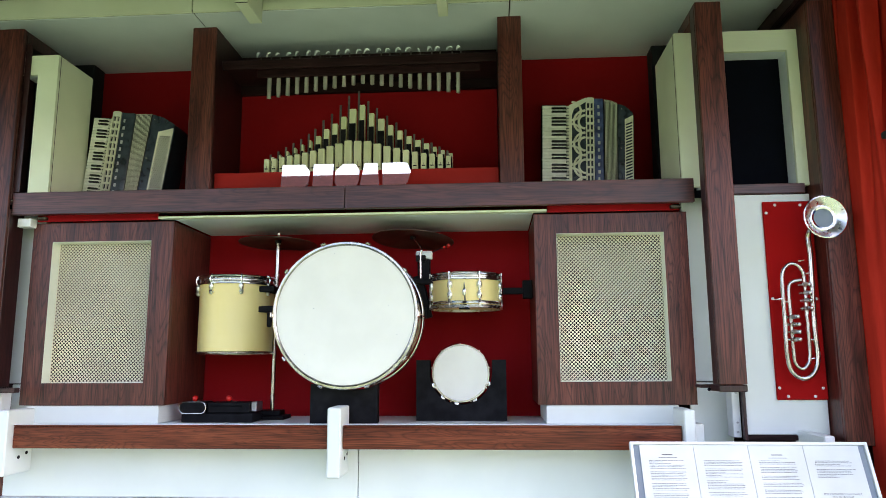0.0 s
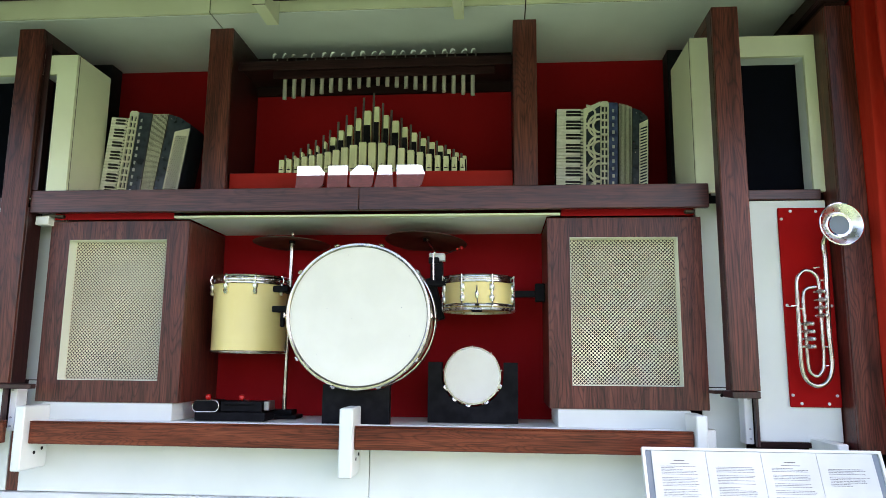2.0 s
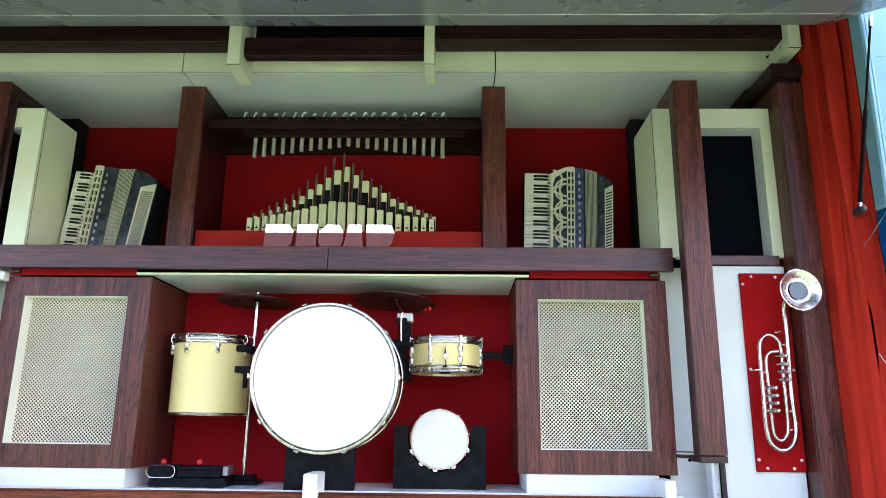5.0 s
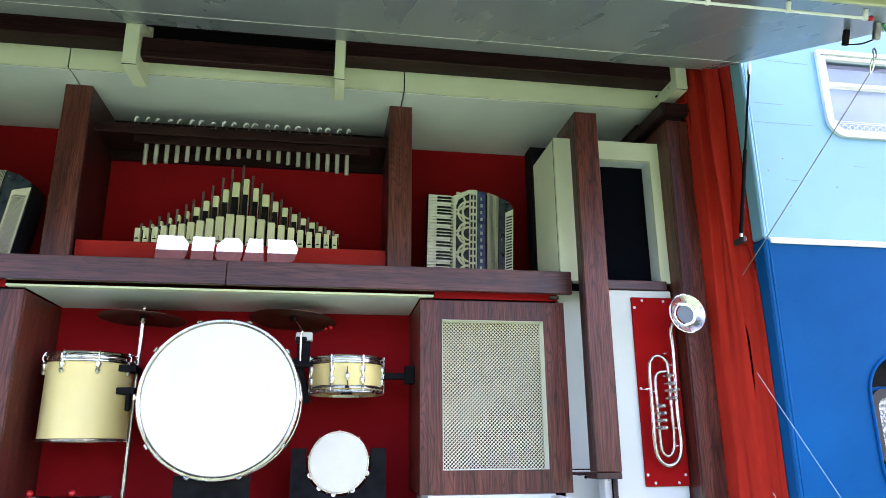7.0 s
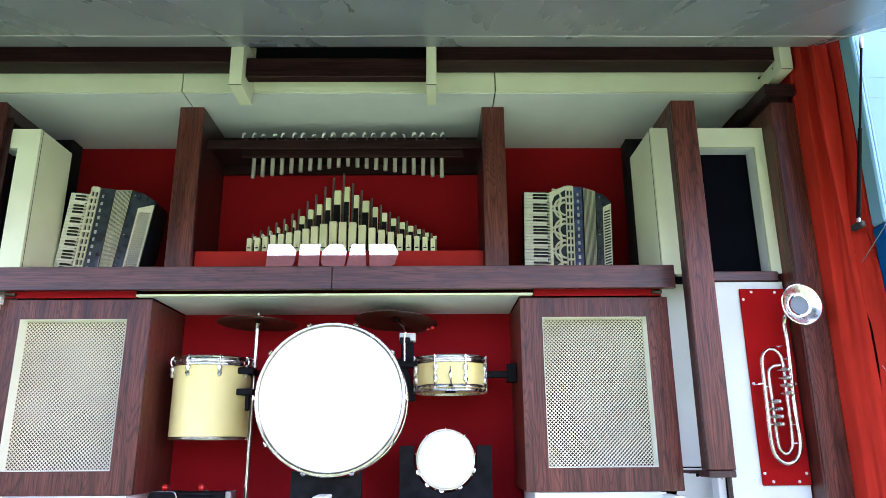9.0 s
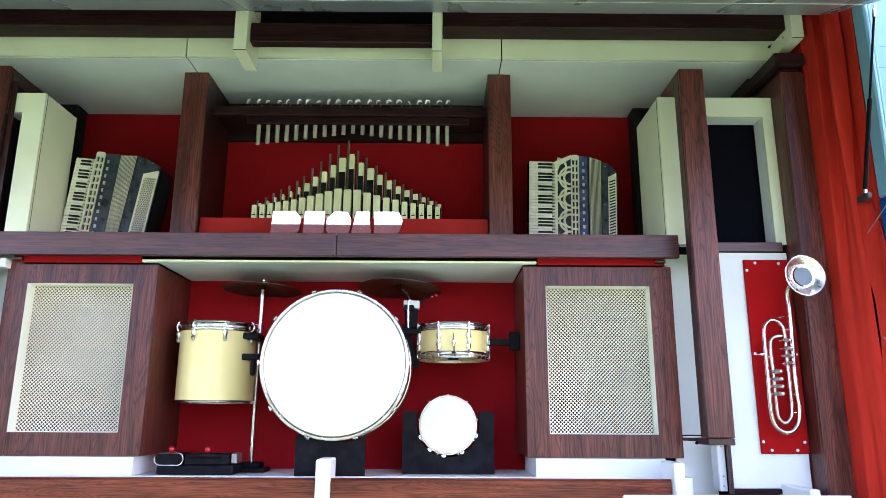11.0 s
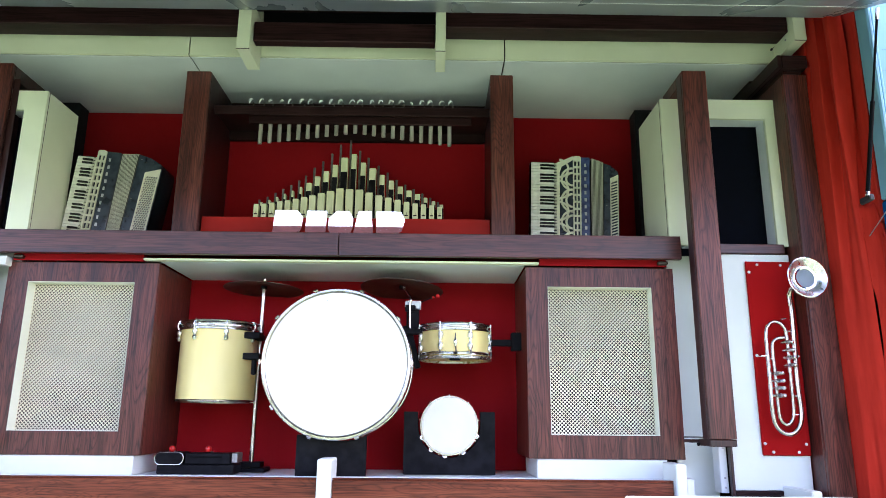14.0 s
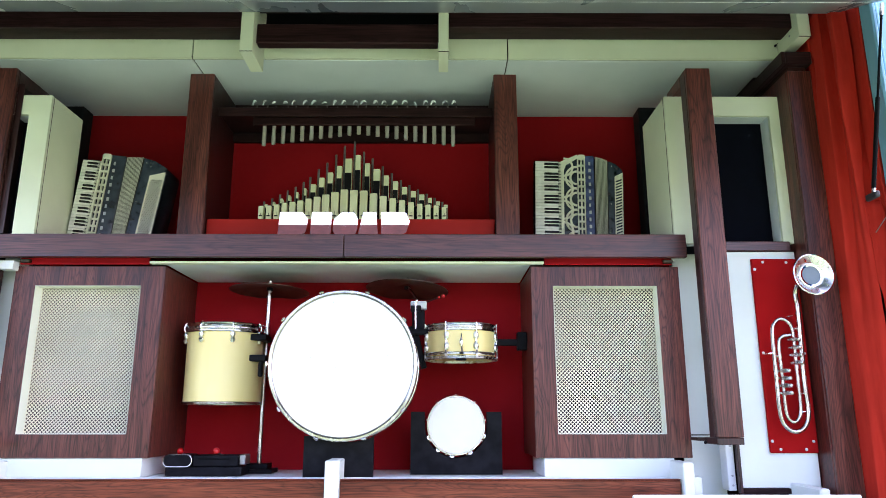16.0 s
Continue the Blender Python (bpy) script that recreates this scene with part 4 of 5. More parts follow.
for k in range(8):
    a = radians(-110 + 45 * k)
    u = Vector((math.cos(a), math.sin(a), 0))
    p = Vector((*tc, 0)) + 0.212 * u
    part("lug", lathe([(0, 1.930), (0.008, 1.933), (0.014, 1.947), (0.009, 1.960), (0.015, 1.975), (0.013, 1.984), (0.006, 1.990), (0, 1.991)], (p.x, p.y, 0), (0, 0, 1), 12), SATIN, tom)
    part("hook", tube(smoothed([p + Vector((0, 0, 1.985)), p + 0.012 * u + Vector((0, 0, 2.012)), p + 0.004 * u + Vector((0, 0, 2.040)), p - 0.012 * u + Vector((0, 0, 2.038))], 4), 0.004, 8), CHROME, tom)

sc = (-0.116, 3.90)
snare = thing("snare_drum", (*sc, 1.845), "cream yellow snare drum with chrome hoops on a bracket", "drum")
part("shell", lathe([(0.190, 1.865), (0.190, 2.020)], (*sc, 0), (0, 0, 1), 72), SHELL, snare, "cream yellow lacquered shell")
hoop(sc, 0.196, 2.021, 2.037, CHROME, snare)
hoop(sc, 0.196, 1.996, 2.009, CHROME, snare)
part("collar", lathe([(0.192, 2.006), (0.194, 2.009), (0.194, 2.020), (0.192, 2.024)], (*sc, 0), (0, 0, 1), 72), NICKEL, snare, "metal collar between the hoops")
hoop(sc, 0.196, 1.846, 1.862, SATIN, snare)
hoop(sc, 0.194, 1.868, 1.884, CHROME, snare)
part("head", lathe([(0, 2.027), (0.190, 2.027)], (*sc, 0), (0, 0, 1), 48), HEAD, snare)
part("snare_head", lathe([(0, 1.858), (0.190, 1.858)], (*sc, 0), (0, 0, 1), 48), SHELL, snare, "cream lower skin")
for deg in (-114, -67, -18, 30, 80, 120, 160, -162):
    a = radians(deg)
    u = Vector((math.cos(a), math.sin(a), 0))
    p = Vector((*sc, 0)) + 0.195 * u
    part("lug", lathe([(0, 1.892), (0.010, 1.894), (0.015, 1.906), (0.014, 1.922), (0.006, 1.935), (0.006, 1.945), (0.014, 1.958), (0.015, 1.976), (0.010, 1.988), (0, 1.991)], (p.x, p.y, 0), (0, 0, 1), 12), SATIN, snare)
    part("tension_rod", rod(p + 0.010 * u + Vector((0, 0, 1.856)), p + 0.010 * u + Vector((0, 0, 2.04)), 0.003, n=8), SATIN, snare)
    part("lug_screw", rod(p + 0.010 * u + Vector((0, 0, 1.872)), p + 0.010 * u + Vector((0, 0, 1.892)), 0.005, n=8), ROD, snare)
part("strainer", lathe([(0, 1.905), (0.007, 1.908), (0.011, 1.924), (0.011, 1.938), (0.005, 1.950), (0.003, 1.975), (0.0, 1.98)], (sc[0] - 0.002, sc[1] - 0.203, 0), (0, 0, 1), 12), CHROME, snare)
part("strainer_rod", rod((sc[0] + 0.002, sc[1] - 0.205, 1.88), (sc[0], sc[1] - 0.205, 1.908), 0.004, n=8), ROD, snare)
part("butt_plate", box(sc[0] - 0.032, sc[0] + 0.026, sc[1] - 0.19, sc[1] - 0.15, 1.838, 1.8455, 0.003), BLACK, snare)
part("butt_clamp", box(sc[0] - 0.012, sc[0] + 0.010, sc[1] - 0.206, sc[1] - 0.197, 1.868, 1.880, 0.002), BLACK, snare)

arm = thing("snare_bracket", (0.2, 3.9, 1.93), "black metal arm holding the snare drum to the cabinet", "bracket")
part("arm", box(0.086, 0.20, 3.89, 3.915, 1.930, 1.966, 0.003), BLACK, arm)
part("wall_plate", box(0.196, 0.249, 3.87, 3.93, 1.905, 2.004, 0.004), BLACK, arm)

clamp = thing("cymbal_bracket", (-0.36, 3.9, 1.85), "black clamp bracket beside the bass drum with a bent cymbal rod", "bracket")
bm = box(-0.026, 0.026, -0.03, 0.03, -0.12, 0.12, 0.005)
leg = part("post", bm, BLACK, clamp)
leg.data.transform(Matrix.Translation(origin[clamp.name] * S))
leg.matrix_basis = Matrix.Translation((Vector((-0.355, 3.9, 1.92)) - origin[clamp.name]) * S) @ Matrix.Rotation(radians(-14), 4, "Y")
part("upper_post", box(-0.385, -0.315, 3.89, 3.95, 2.0, 2.13, 0.005), BLACK, clamp)
part("side_arm", box(-0.42, -0.285, 3.83, 3.885, 1.985, 2.015, 0.004), BLACK, clamp)
part("head_block", box(-0.395, -0.305, 3.90, 3.96, 2.135, 2.18, 0.005), WHITE, clamp, "white striker block")
part("grip", box(-0.392, -0.335, 3.86, 3.90, 2.115, 2.15, 0.004), BLACK, clamp)
part("bent_rod", tube(smoothed([(-0.365, 3.865, 2.02), (-0.365, 3.865, 2.15), (-0.36, 3.865, 2.185), (-0.395, 3.90, 2.24), (-0.41, 3.93, 2.262)]), 0.0065, 8), NICKEL, clamp, "bent chrome rod")
part("cross_bracket", box(-0.385, -0.33, 3.84, 3.9, 1.80, 1.86, 0.004), BLACK, clamp)


def cymbal(c, r, turn, label):
    cy = thing("cymbal", c, label, "cymbal", "cymbals", turn=turn)
    part("disc", lathe([(0, 0.024), (0.02, 0.022), (0.04, 0.010), (0.05, 0.005), (r * 0.6, -0.004), (r, -0.020), (r, -0.022), (r * 0.6, -0.007), (0.05, 0.002), (0.03, 0.008), (0, 0.018)], (0, 0, 0), (0, 0, 1), 72), BRASS, cy)
    part("wing_nut", lathe([(0, 0.055), (0.008, 0.05), (0.010, 0.036), (0.005, 0.024), (0, 0.022)], (0, 0, 0), (0, 0, 1), 12), CHROME, cy)
    part("felt", lathe([(0, 0.0), (0.018, 0.0), (0.018, -0.018), (0, -0.018)], (0, 0, 0), (0, 0, 1), 16), BLACK, cy)


cymbal((-1.198, 3.95, 2.262), 0.222, (-2, 1.5, 0), "bronze cymbal on a tall chrome stand")
cymbal((-0.415, 3.94, 2.268), 0.233, (-5, 3, 0), "dark bronze cymbal on a bent rod")
st = thing("cymbal_stand", (-1.2, 3.95, 1.257), "chrome cymbal stand on a stepped black foot", "stand")
part("pole", rod((-1.203, 3.95, 1.30), (-1.198, 3.95, 2.245), 0.0125, n=20), NICKEL, st)
part("foot", box(-1.32, -1.115, 3.88, 4.02, 1.257, 1.278, 0.003), BLACK, st)
part("knob", box(-1.196, -1.172, 3.775, 3.80, 1.755, 1.835, 0.006), BLACK, st)
part("foot_block", box(-1.29, -1.145, 3.90, 4.0, 1.279, 1.305, 0.003), BLACK, st)
for z, x0 in ((1.950, -1.262), (1.838, -1.262)):
    part("clamp", box(x0, -1.165, 3.80, 3.86, z, z + 0.034, 0.004), BLACK, st)
    part("clamp_arm", box(-1.215, -1.175, 3.862, 3.96, z, z + 0.034, 0.004), BLACK, st)
beater = thing("cymbal_beater", (-0.185, 3.95, 2.23), "small red bead beater at the cymbal's rim", "beater")
part("bead", ball((-0.212, 3.92, 2.210), 0.012), BEAD, beater)
part("tip", ball((-0.236, 3.925, 2.204), 0.008), BEAD, beater)
part("wire", rod((-0.24, 3.93, 2.204), (-0.33, 3.95, 2.17), 0.003, n=6), BLACK, beater)

# small drum in its cradle
dx, dz = -0.145, 1.505
small = thing("tambourine", (dx, 3.85, 1.35), "white-headed tambourine with small jingles in a black cradle", "tambourine")
part("shell", lathe([(0.146, 0.01), (0.146, 0.07)], (dx, 3.80, dz), (0, 1, 0), 64), NICKEL, small)
part("hoop", lathe([(0.145, 0.0), (0.152, 0.0), (0.154, 0.004), (0.154, 0.014), (0.145, 0.016)], (dx, 3.798, dz), (0, 1, 0), 64, None, True), NICKEL, small)
part("head", lathe([(0, 0), (0.12, 0), (0.143, 0.001), (0.147, 0.006)], (dx, 3.797, dz), (0, 1, 0), 64), HEAD, small, "plain white skin")
part("rear_head", lathe([(0, 0), (0.146, 0)], (dx, 3.871, dz), (0, 1, 0), 48), HEAD, small)
for k in range(9):
    a = radians(10 + 40 * k)
    part("lug", rod((dx + 0.156 * math.cos(a), 3.796, dz + 0.156 * math.sin(a)), (dx + 0.156 * math.cos(a), 3.84, dz + 0.156 * math.sin(a)), 0.0035, n=10), NICKEL, small)
for deg in (-21, -62, -98, -127, 204):
    a = radians(deg)
    at = Vector((dx + 0.154 * math.cos(a), 3.812, dz + 0.154 * math.sin(a)))
    jg = part("jingle", lathe([(0, -0.0022), (0.004, -0.0022), (0.006, 0.0), (0.0125, 0.0012), (0.0125, 0.002), (0, 0.0012)], at + Vector((0, -0.003, 0)), (0.25 * math.cos(a), 1, 0.25 * math.sin(a)), 20), SATIN, small, "small metal jingle")
    part("pair_disc", lathe([(0, 0.0012), (0.0125, 0.002), (0.0125, 0.0028), (0, 0.0045)], at + Vector((0, 0.004, 0)), (0.1, 1, 0.1), 20), SATIN, jg)
u = [(dx + 0.165 * math.cos(a), dz + 0.165 * math.sin(a)) for a in np.linspace(radians(180), radians(360), 24)]
cradle = thing("drum_cradle", (dx, 3.85, 1.257), "black wooden U shaped cradle", "stand")
for y in (3.815, 3.868):
    part("cheek", plate([(-0.383, 1.257), (0.096, 1.257), (0.096, 1.574), (u[-1][0], 1.574)] + u[::-1] + [(u[0][0], 1.574), (-0.383, 1.574)], [], y, y + 0.03), BLACK, cradle)

# wood block set
wb = thing("woodblock_set", (-1.44, 3.78, 1.257), "black wood block player with two red ball beaters", "percussion")
part("base", box(-1.62, -1.235, 3.72, 3.88, 1.257, 1.302, 0.004), BLACK, wb)
part("block", box(-1.485, -1.258, 3.73, 3.85, 1.304, 1.358, 0.004), BLACK, wb)
part("slot", box(-1.46, -1.30, 3.726, 3.732, 1.336, 1.343, 0.001), VOID, wb)
oval = rounded(-1.632, -1.488, 1.303, 1.362, 0.028, 8)
part("oval_block", plate(oval, [], 3.72, 3.85), BLACK, wb)
part("oval_rim", tube([(x, 3.717, z) for x, z in oval], 0.003, 8, None, True), NICKEL, wb, "bright metal rim")
part("end_plate", box(-1.256, -1.225, 3.75, 3.85, 1.31, 1.36, 0.004), STEEL, wb)
for x in (-1.556, -1.372):
    part("ball_beater", ball((x, 3.74, 1.379), 0.0165), BEAD, wb, "red ball")
    part("beater_wire", rod((x, 3.745, 1.368), (x + 0.03, 3.84, 1.35), 0.003, n=6), STEEL, wb)

# ---- pipes, chimes and name plates in the middle bay ----
solid("pipe_chest", box(-1.545, 0.079, 3.82, 4.21, 2.476, 2.634, 0.004), REDBOX, "bright red painted chest under the pipes", "chest")

rank = thing("pipe_rank", (-0.727, 3.9, 2.636), "two rows of square cream organ pipes rising to the middle", "organ pipes")
FRONT = (0.083, 0.086, 0.093, 0.102, 0.108, 0.117, 0.128, 0.139, 0.153, 0.167, 0.183, 0.179, 0.177, 0.160, 0.144, 0.131, 0.119, 0.107, 0.098, 0.093, 0.088, 0.079)
TALL = (2.752, 2.767, 2.787, 2.807, 2.826, 2.850, 2.875, 2.916, 2.948, 2.989, 3.035, 3.058, 3.005, 2.970, 2.930, 2.895, 2.859, 2.835, 2.813, 2.792, 2.771, 2.751)
x = -1.253
places = []
for k, h in enumerate(FRONT):
    w = 0.0135 + 0.0078 * min(1.0, (h - 0.079) / 0.085)
    places.append((x, w))
    x += 0.0440 + 0.0125 * math.exp(-((k - 12.0) / 5.6) ** 2)
for k, h in enumerate(FRONT):
    x, w = places[k]
    p = part("pipe", box(x - w, x + w, 3.852, 3.892, 2.636, 2.636 + h, 0.002), PIPE, rank)
    part("mouth", box(x - 0.65 * w, x + 0.65 * w, 3.849, 3.853, 2.658, 2.664, 0.0005), BLACK, p)
    part("lip", box(x + 0.001, x + 0.0025, 3.8495, 3.853, 2.664, 2.664 + 0.16 * h, 0), BLACK, p)
    part("stopper", box(x - w + 0.003, x + w - 0.003, 3.855, 3.889, 2.636 + h, 2.639 + h, 0.001), ROD, p)
for k in range(21):
    (x0, w0), (x1, w1) = places[k], places[k + 1]
    # black strips stand in for the shade between the front pipes
    part("gap_shade_strip", box(x0 + w0 + 0.001, x1 - w1 - 0.001, 3.893, 3.897, 2.637, 2.636 + min(FRONT[k], FRONT[k + 1]) - 0.004, 0), BLACK, rank)
for k, z in enumerate(TALL):
    x = places[k][0] + 0.010
    rise = max(0.0, (z - 2.75) / 0.31)
    w = (0.0085, 0.0065, 0.015, 0.0195)[(k >= 1) + (k >= 6) + (k in (10, 13))] if k < 19 else 0.011
    part("tall_pipe", box(x - w, x + w, 3.925, 3.965, 2.636, z, 0.002), PIPE, rank)
    low = z - 0.022 - 0.075 * rise
    part("dark_mouth", box(x - w + 0.001, x + w - 0.001, 3.918, 3.926, 2.637, low, 0.001), BLACK, rank, "black painted mouth")
    part("tuning_rod", rod((x - w - 0.009, 3.95, 2.64), (x - w - 0.009, 3.95, z + 0.022 + 0.072 * rise), 0.0065, n=8), ROD, rank)

rack = thing("chime_rack", (-0.73, 3.93, 3.20), "dark rack of hanging tubular chimes", "chimes")
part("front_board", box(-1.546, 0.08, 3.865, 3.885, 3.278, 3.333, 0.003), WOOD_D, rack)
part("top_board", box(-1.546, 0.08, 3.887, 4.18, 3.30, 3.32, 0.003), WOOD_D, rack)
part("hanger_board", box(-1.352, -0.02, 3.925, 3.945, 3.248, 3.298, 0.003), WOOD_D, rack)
for k in range(21):
    x = -1.288 + 0.0568 * k
    z = 3.206 - 0.0076 * abs(k - 10)
    t = part("chime_tube", lathe([(0.009, z), (0.0125, z), (0.0125, 3.29), (0.009, 3.29)], (x, 3.962, 0), (0, 0, 1), 16, None, True), TUBE, rack)
    # black disc just inside the tube stands in for its unlit bore
    part("bore_dark_disc", lathe([(0, z + 0.012), (0.0092, z + 0.012)], (x, 3.962, 0), (0, 0, 1), 12), VOID, t)
    low = k in (2, 3, 7, 16)
    hx, hz = -1.347 + 0.0602 * k + 0.006 * math.sin(2.7 * k), 3.376 - (0.008 if low else 0.0)
    turn = (1 if k < 9 else -1) * (0.35 if low else 0.12)
    sweep = np.linspace(radians(40 if low else 48), radians(125 if low else 176), 11)
    ring = [(hx + (0.012 + 0.007 * (k * 5 % 4) / 3) * math.cos(a + turn), 3.93, hz + 0.028 * math.sin(a + turn)) for a in sweep]
    hook = part("hook", tube(ring, [0.0026 + (0.0052 - 0.0022 * (k * 7 % 3 == 1)) * math.sin(math.pi * j / 10) for j in range(11)], 7), LACE, rack, "white hook above the board")
    part("hook_stem", rod((hx + 0.014, 3.93, 3.322), (hx + 0.014, 3.93, hz + 0.006), 0.0038, n=7), ROD, hook)

sign = thing("name_sign", (-0.75, 3.64, 2.475), "row of five plain mirror chrome blocks standing on the shelf", "sign")
SLABS = (((-1.098, 0.0), (-0.985, 0.0), (-0.945, 0.035), (-0.935, 0.10), (-0.965, 0.138), (-1.085, 0.138)),
         ((-0.925, 0.0), (-0.815, 0.0), (-0.808, 0.138), (-0.915, 0.138)),
         ((-0.780, 0.0), (-0.690, 0.0), (-0.672, 0.045), (-0.668, 0.10), (-0.690, 0.136), (-0.755, 0.138), (-0.797, 0.10), (-0.803, 0.04)),
         ((-0.672, 0.0), (-0.560, 0.0), (-0.572, 0.138), (-0.640, 0.138)),
         ((-0.545, 0.0), (-0.470, 0.0), (-0.410, 0.03), (-0.392, 0.09), (-0.412, 0.135), (-0.440, 0.138), (-0.545, 0.138)))
for outline in SLABS:
    bm = plate([(x, 2.4765 + z) for x, z in outline], [], 3.628, 3.65)
    bmesh.ops.bevel(bm, geom=[e for e in bm.edges if abs(e.verts[0].co.y - e.verts[1].co.y) < 1e-5 and len(e.link_faces) == 2 and e.calc_face_angle(0) > 1], offset=0.003, segments=1, affect="EDGES")
    bmesh.ops.rotate(bm, verts=bm.verts, cent=(0, 3.64, 2.476), matrix=Matrix.Rotation(radians(4), 3, "X"))
    part("block", bm, MIRROR, sign)


# ---- accordions ----
def accordion(at, turn, kw, aw, lw, pw, bw, sw, panel, label, H, n, fan, folds, bass_h, grille_h, inset, slope):
    """A piano accordion stood on end: keyboard, treble grille, lettered side, bellows, bass side."""
    ac = thing("accordion", at, label, "accordion", "accordions", turn=turn)
    top = H + 0.046
    x1 = kw + aw + lw
    x2, x3, x4 = x1 + pw, x1 + pw + bw, x1 + pw + bw + sw
    part("keyboard_bed", box(-0.006, kw + 0.004, 0.012, 0.07, 0.0, H + 0.008, 0.006), KEYB, ac, "black keyboard bed")
    ph = H / n
    for k in range(n):
        z = k * ph
        part("white_key", box(0.0, kw, 0.0, 0.012, z + 0.0008, z + ph - 0.0008, 0.002), KEYW, ac)
        if (n - 1 - k) % 7 not in (2, 6) and k:
            part("black_key", box(kw * 0.38, kw, -0.012, 0.004, z - 0.0055, z + 0.0055, 0.002), KEYB, ac)
        part("switch", box(kw + 0.001, kw + 0.016, -0.008, 0.010, z + 0.004, z + ph - 0.005, 0.002), IVORY, ac)
    part("treble_case", plate([(kw - 0.01, 0), (x1, 0), (x1, top)] + [(kw + (aw + lw) * u, H + (top - H) * (0.5 - 0.5 * math.cos(math.pi * min(1, 1.25 * u)))) for u in np.linspace(1, 0, 9)[1:]] + [(kw - 0.01, H)], [], 0.012, 0.20), PEARL, ac)
    # ladder of the grille
    g = kw + aw
    holes = []
    rows = 13
    for r in range(rows):
        z0 = 0.02 + r * (top - 0.04) / rows
        z1 = z0 + (top - 0.04) / rows - 0.010
        holes += [rect(g + 0.006, g + lw / 2 - 0.003, z0, z1), rect(g + lw / 2 + 0.004, x1 - 0.006, z0, z1)]
    part("treble_grille", plate(rounded(g, x1, 0.0, top, 0.012), holes, -0.004, 0.010), IVORY, ac, "ivory pierced grille")
    if aw > 0.05:
        a0 = kw + 0.016
        part("grille_edge", plate([(a0, 0), (a0 + 0.016, 0), (a0 + 0.016, H - 0.06), (a0 + 0.03, H - 0.02), (g, top - 0.022), (g, top), (a0, H)], [], -0.003, 0.010), IVORY, ac)
        for r in range(4):
            for s, rad in ((0, 0.062), (0, 0.036), (1, 0.050)):
                zc = 0.06 + 0.132 * r + 0.065 * s
                xc = g - 0.004 if s == 0 else a0 + 0.016
                arc = np.linspace(radians(90), radians(270), 12) if s == 0 else np.linspace(radians(-90), radians(90), 12)
                pts = [(max(a0 + 0.008, xc + rad * 1.05 * math.cos(v)), 0.001, zc + rad * 1.1 * math.sin(v)) for v in arc]
                part("fretwork", tube(pts, 0.0068, 6), IVORY, ac)
    else:
        part("grille_edge", box(kw + 0.012, g + 0.002, -0.003, 0.01, 0, H, 0.002), IVORY, ac)
    part("name_panel", box(x1 + 0.001, x2, 0.0, 0.20, 0.0, top - 0.004, 0.004), panel, ac, "dark pearl side with a row of small silver marks")
    for k in range(11):
        z = top - 0.055 - 0.043 * k
        part("mark", box(x1 + 0.020, x1 + 0.031 + 0.003 * (k % 2), -0.003, 0.001, z - 0.010, z + 0.010, 0.001), SILVER, ac)
    # bellows, fanned out towards the top
    bm, edge = bmesh.new(), bmesh.new()
    ring = []
    for k in range(2 * folds + 1):
        q = k / (2 * folds)
        y = 0.002 + (0.024 if k % 2 else 0.0)
        t = top - 0.010 - (top - bass_h - 0.062) * q ** 1.4 - (0.010 if k % 2 else 0)
        xb, xt = x2 + 0.002 + (bw - 0.004) * q, x2 + 0.002 + (bw - 0.004) * q + fan * q * t
        ring.append([bm.verts.new(v) for v in ((xb, y, 0), (xt, y, t), (xt, 0.195, t), (xb, 0.195, 0))])
        if k % 2 == 0 and 0 < k < 2 * folds:
            rod((xb, y, 0), (xt, y, t), 0.0021 + 0.0004 * (k % 4 == 0), n=5, bm=edge)
            rod((xt, y, t), (xt, 0.19, t), 0.0022, n=5, bm=edge)
    for a, b in zip(ring, ring[1:]):
        for j in range(4):
            bm.faces.new([a[j], a[(j + 1) % 4], b[(j + 1) % 4], b[j]])
    bel = part("bellows", bm, FOLD, ac, "pleated dark cloth bellows")
    part("fold_edging", edge, FOLDEDGE, bel, "pale edging of the folds")
    lean = lambda pts: [(x + fan * z, z) for x, z in pts]
    part("bass_case", plate(lean([(x3, 0), (x4, 0), (x4 + 0.002, bass_h - 0.03), (x4 - 0.008, bass_h), (x3 + 0.45 * sw, bass_h + 0.036), (x3, bass_h + 0.05)]), [], 0.004, 0.20), PEARL, ac)
    u0, u1 = x3 + inset * sw, x4 - 0.004
    zt0, zt1 = grille_h, grille_h + slope
    holes = []
    if panel is PEARL:
        rows, cols = 34, 5
        for r in range(rows):
            for c in range(cols):
                hx = u0 + 0.013 + (u1 - u0 - 0.026) * (c + 0.5 * (r % 2)) / (cols - 0.5)
                hz = 0.016 + r * (grille_h - 0.03) / rows
                holes.append([(hx + 0.0064 * math.cos(radians(60 * j + 30)), hz + 0.0064 * math.sin(radians(60 * j + 30))) for j in range(6)])
    else:
        for r in range(25):
            z0 = 0.010 + (grille_h - 0.03) * r / 25
            holes.append([(u0 + 0.005, z0), (u1 - 0.005, z0 + 0.014), (u1 - 0.005, z0 + 0.024), (u0 + 0.005, z0 + 0.010)])
    part("bass_grille", plate(lean([(u0, 0), (u1, 0), (u1, zt1), (u0, zt0)]), [lean(h) for h in holes], -0.002, 0.0035), IVORY, ac, "ivory pierced bass cover")
    for dx, dz in ((0.018, bass_h + 0.02), (0.014, 0.30), (0.014, 0.06)):
        part("stud", ball((x3 + dx + fan * dz, 0.003, dz), 0.004), CHROME, ac)


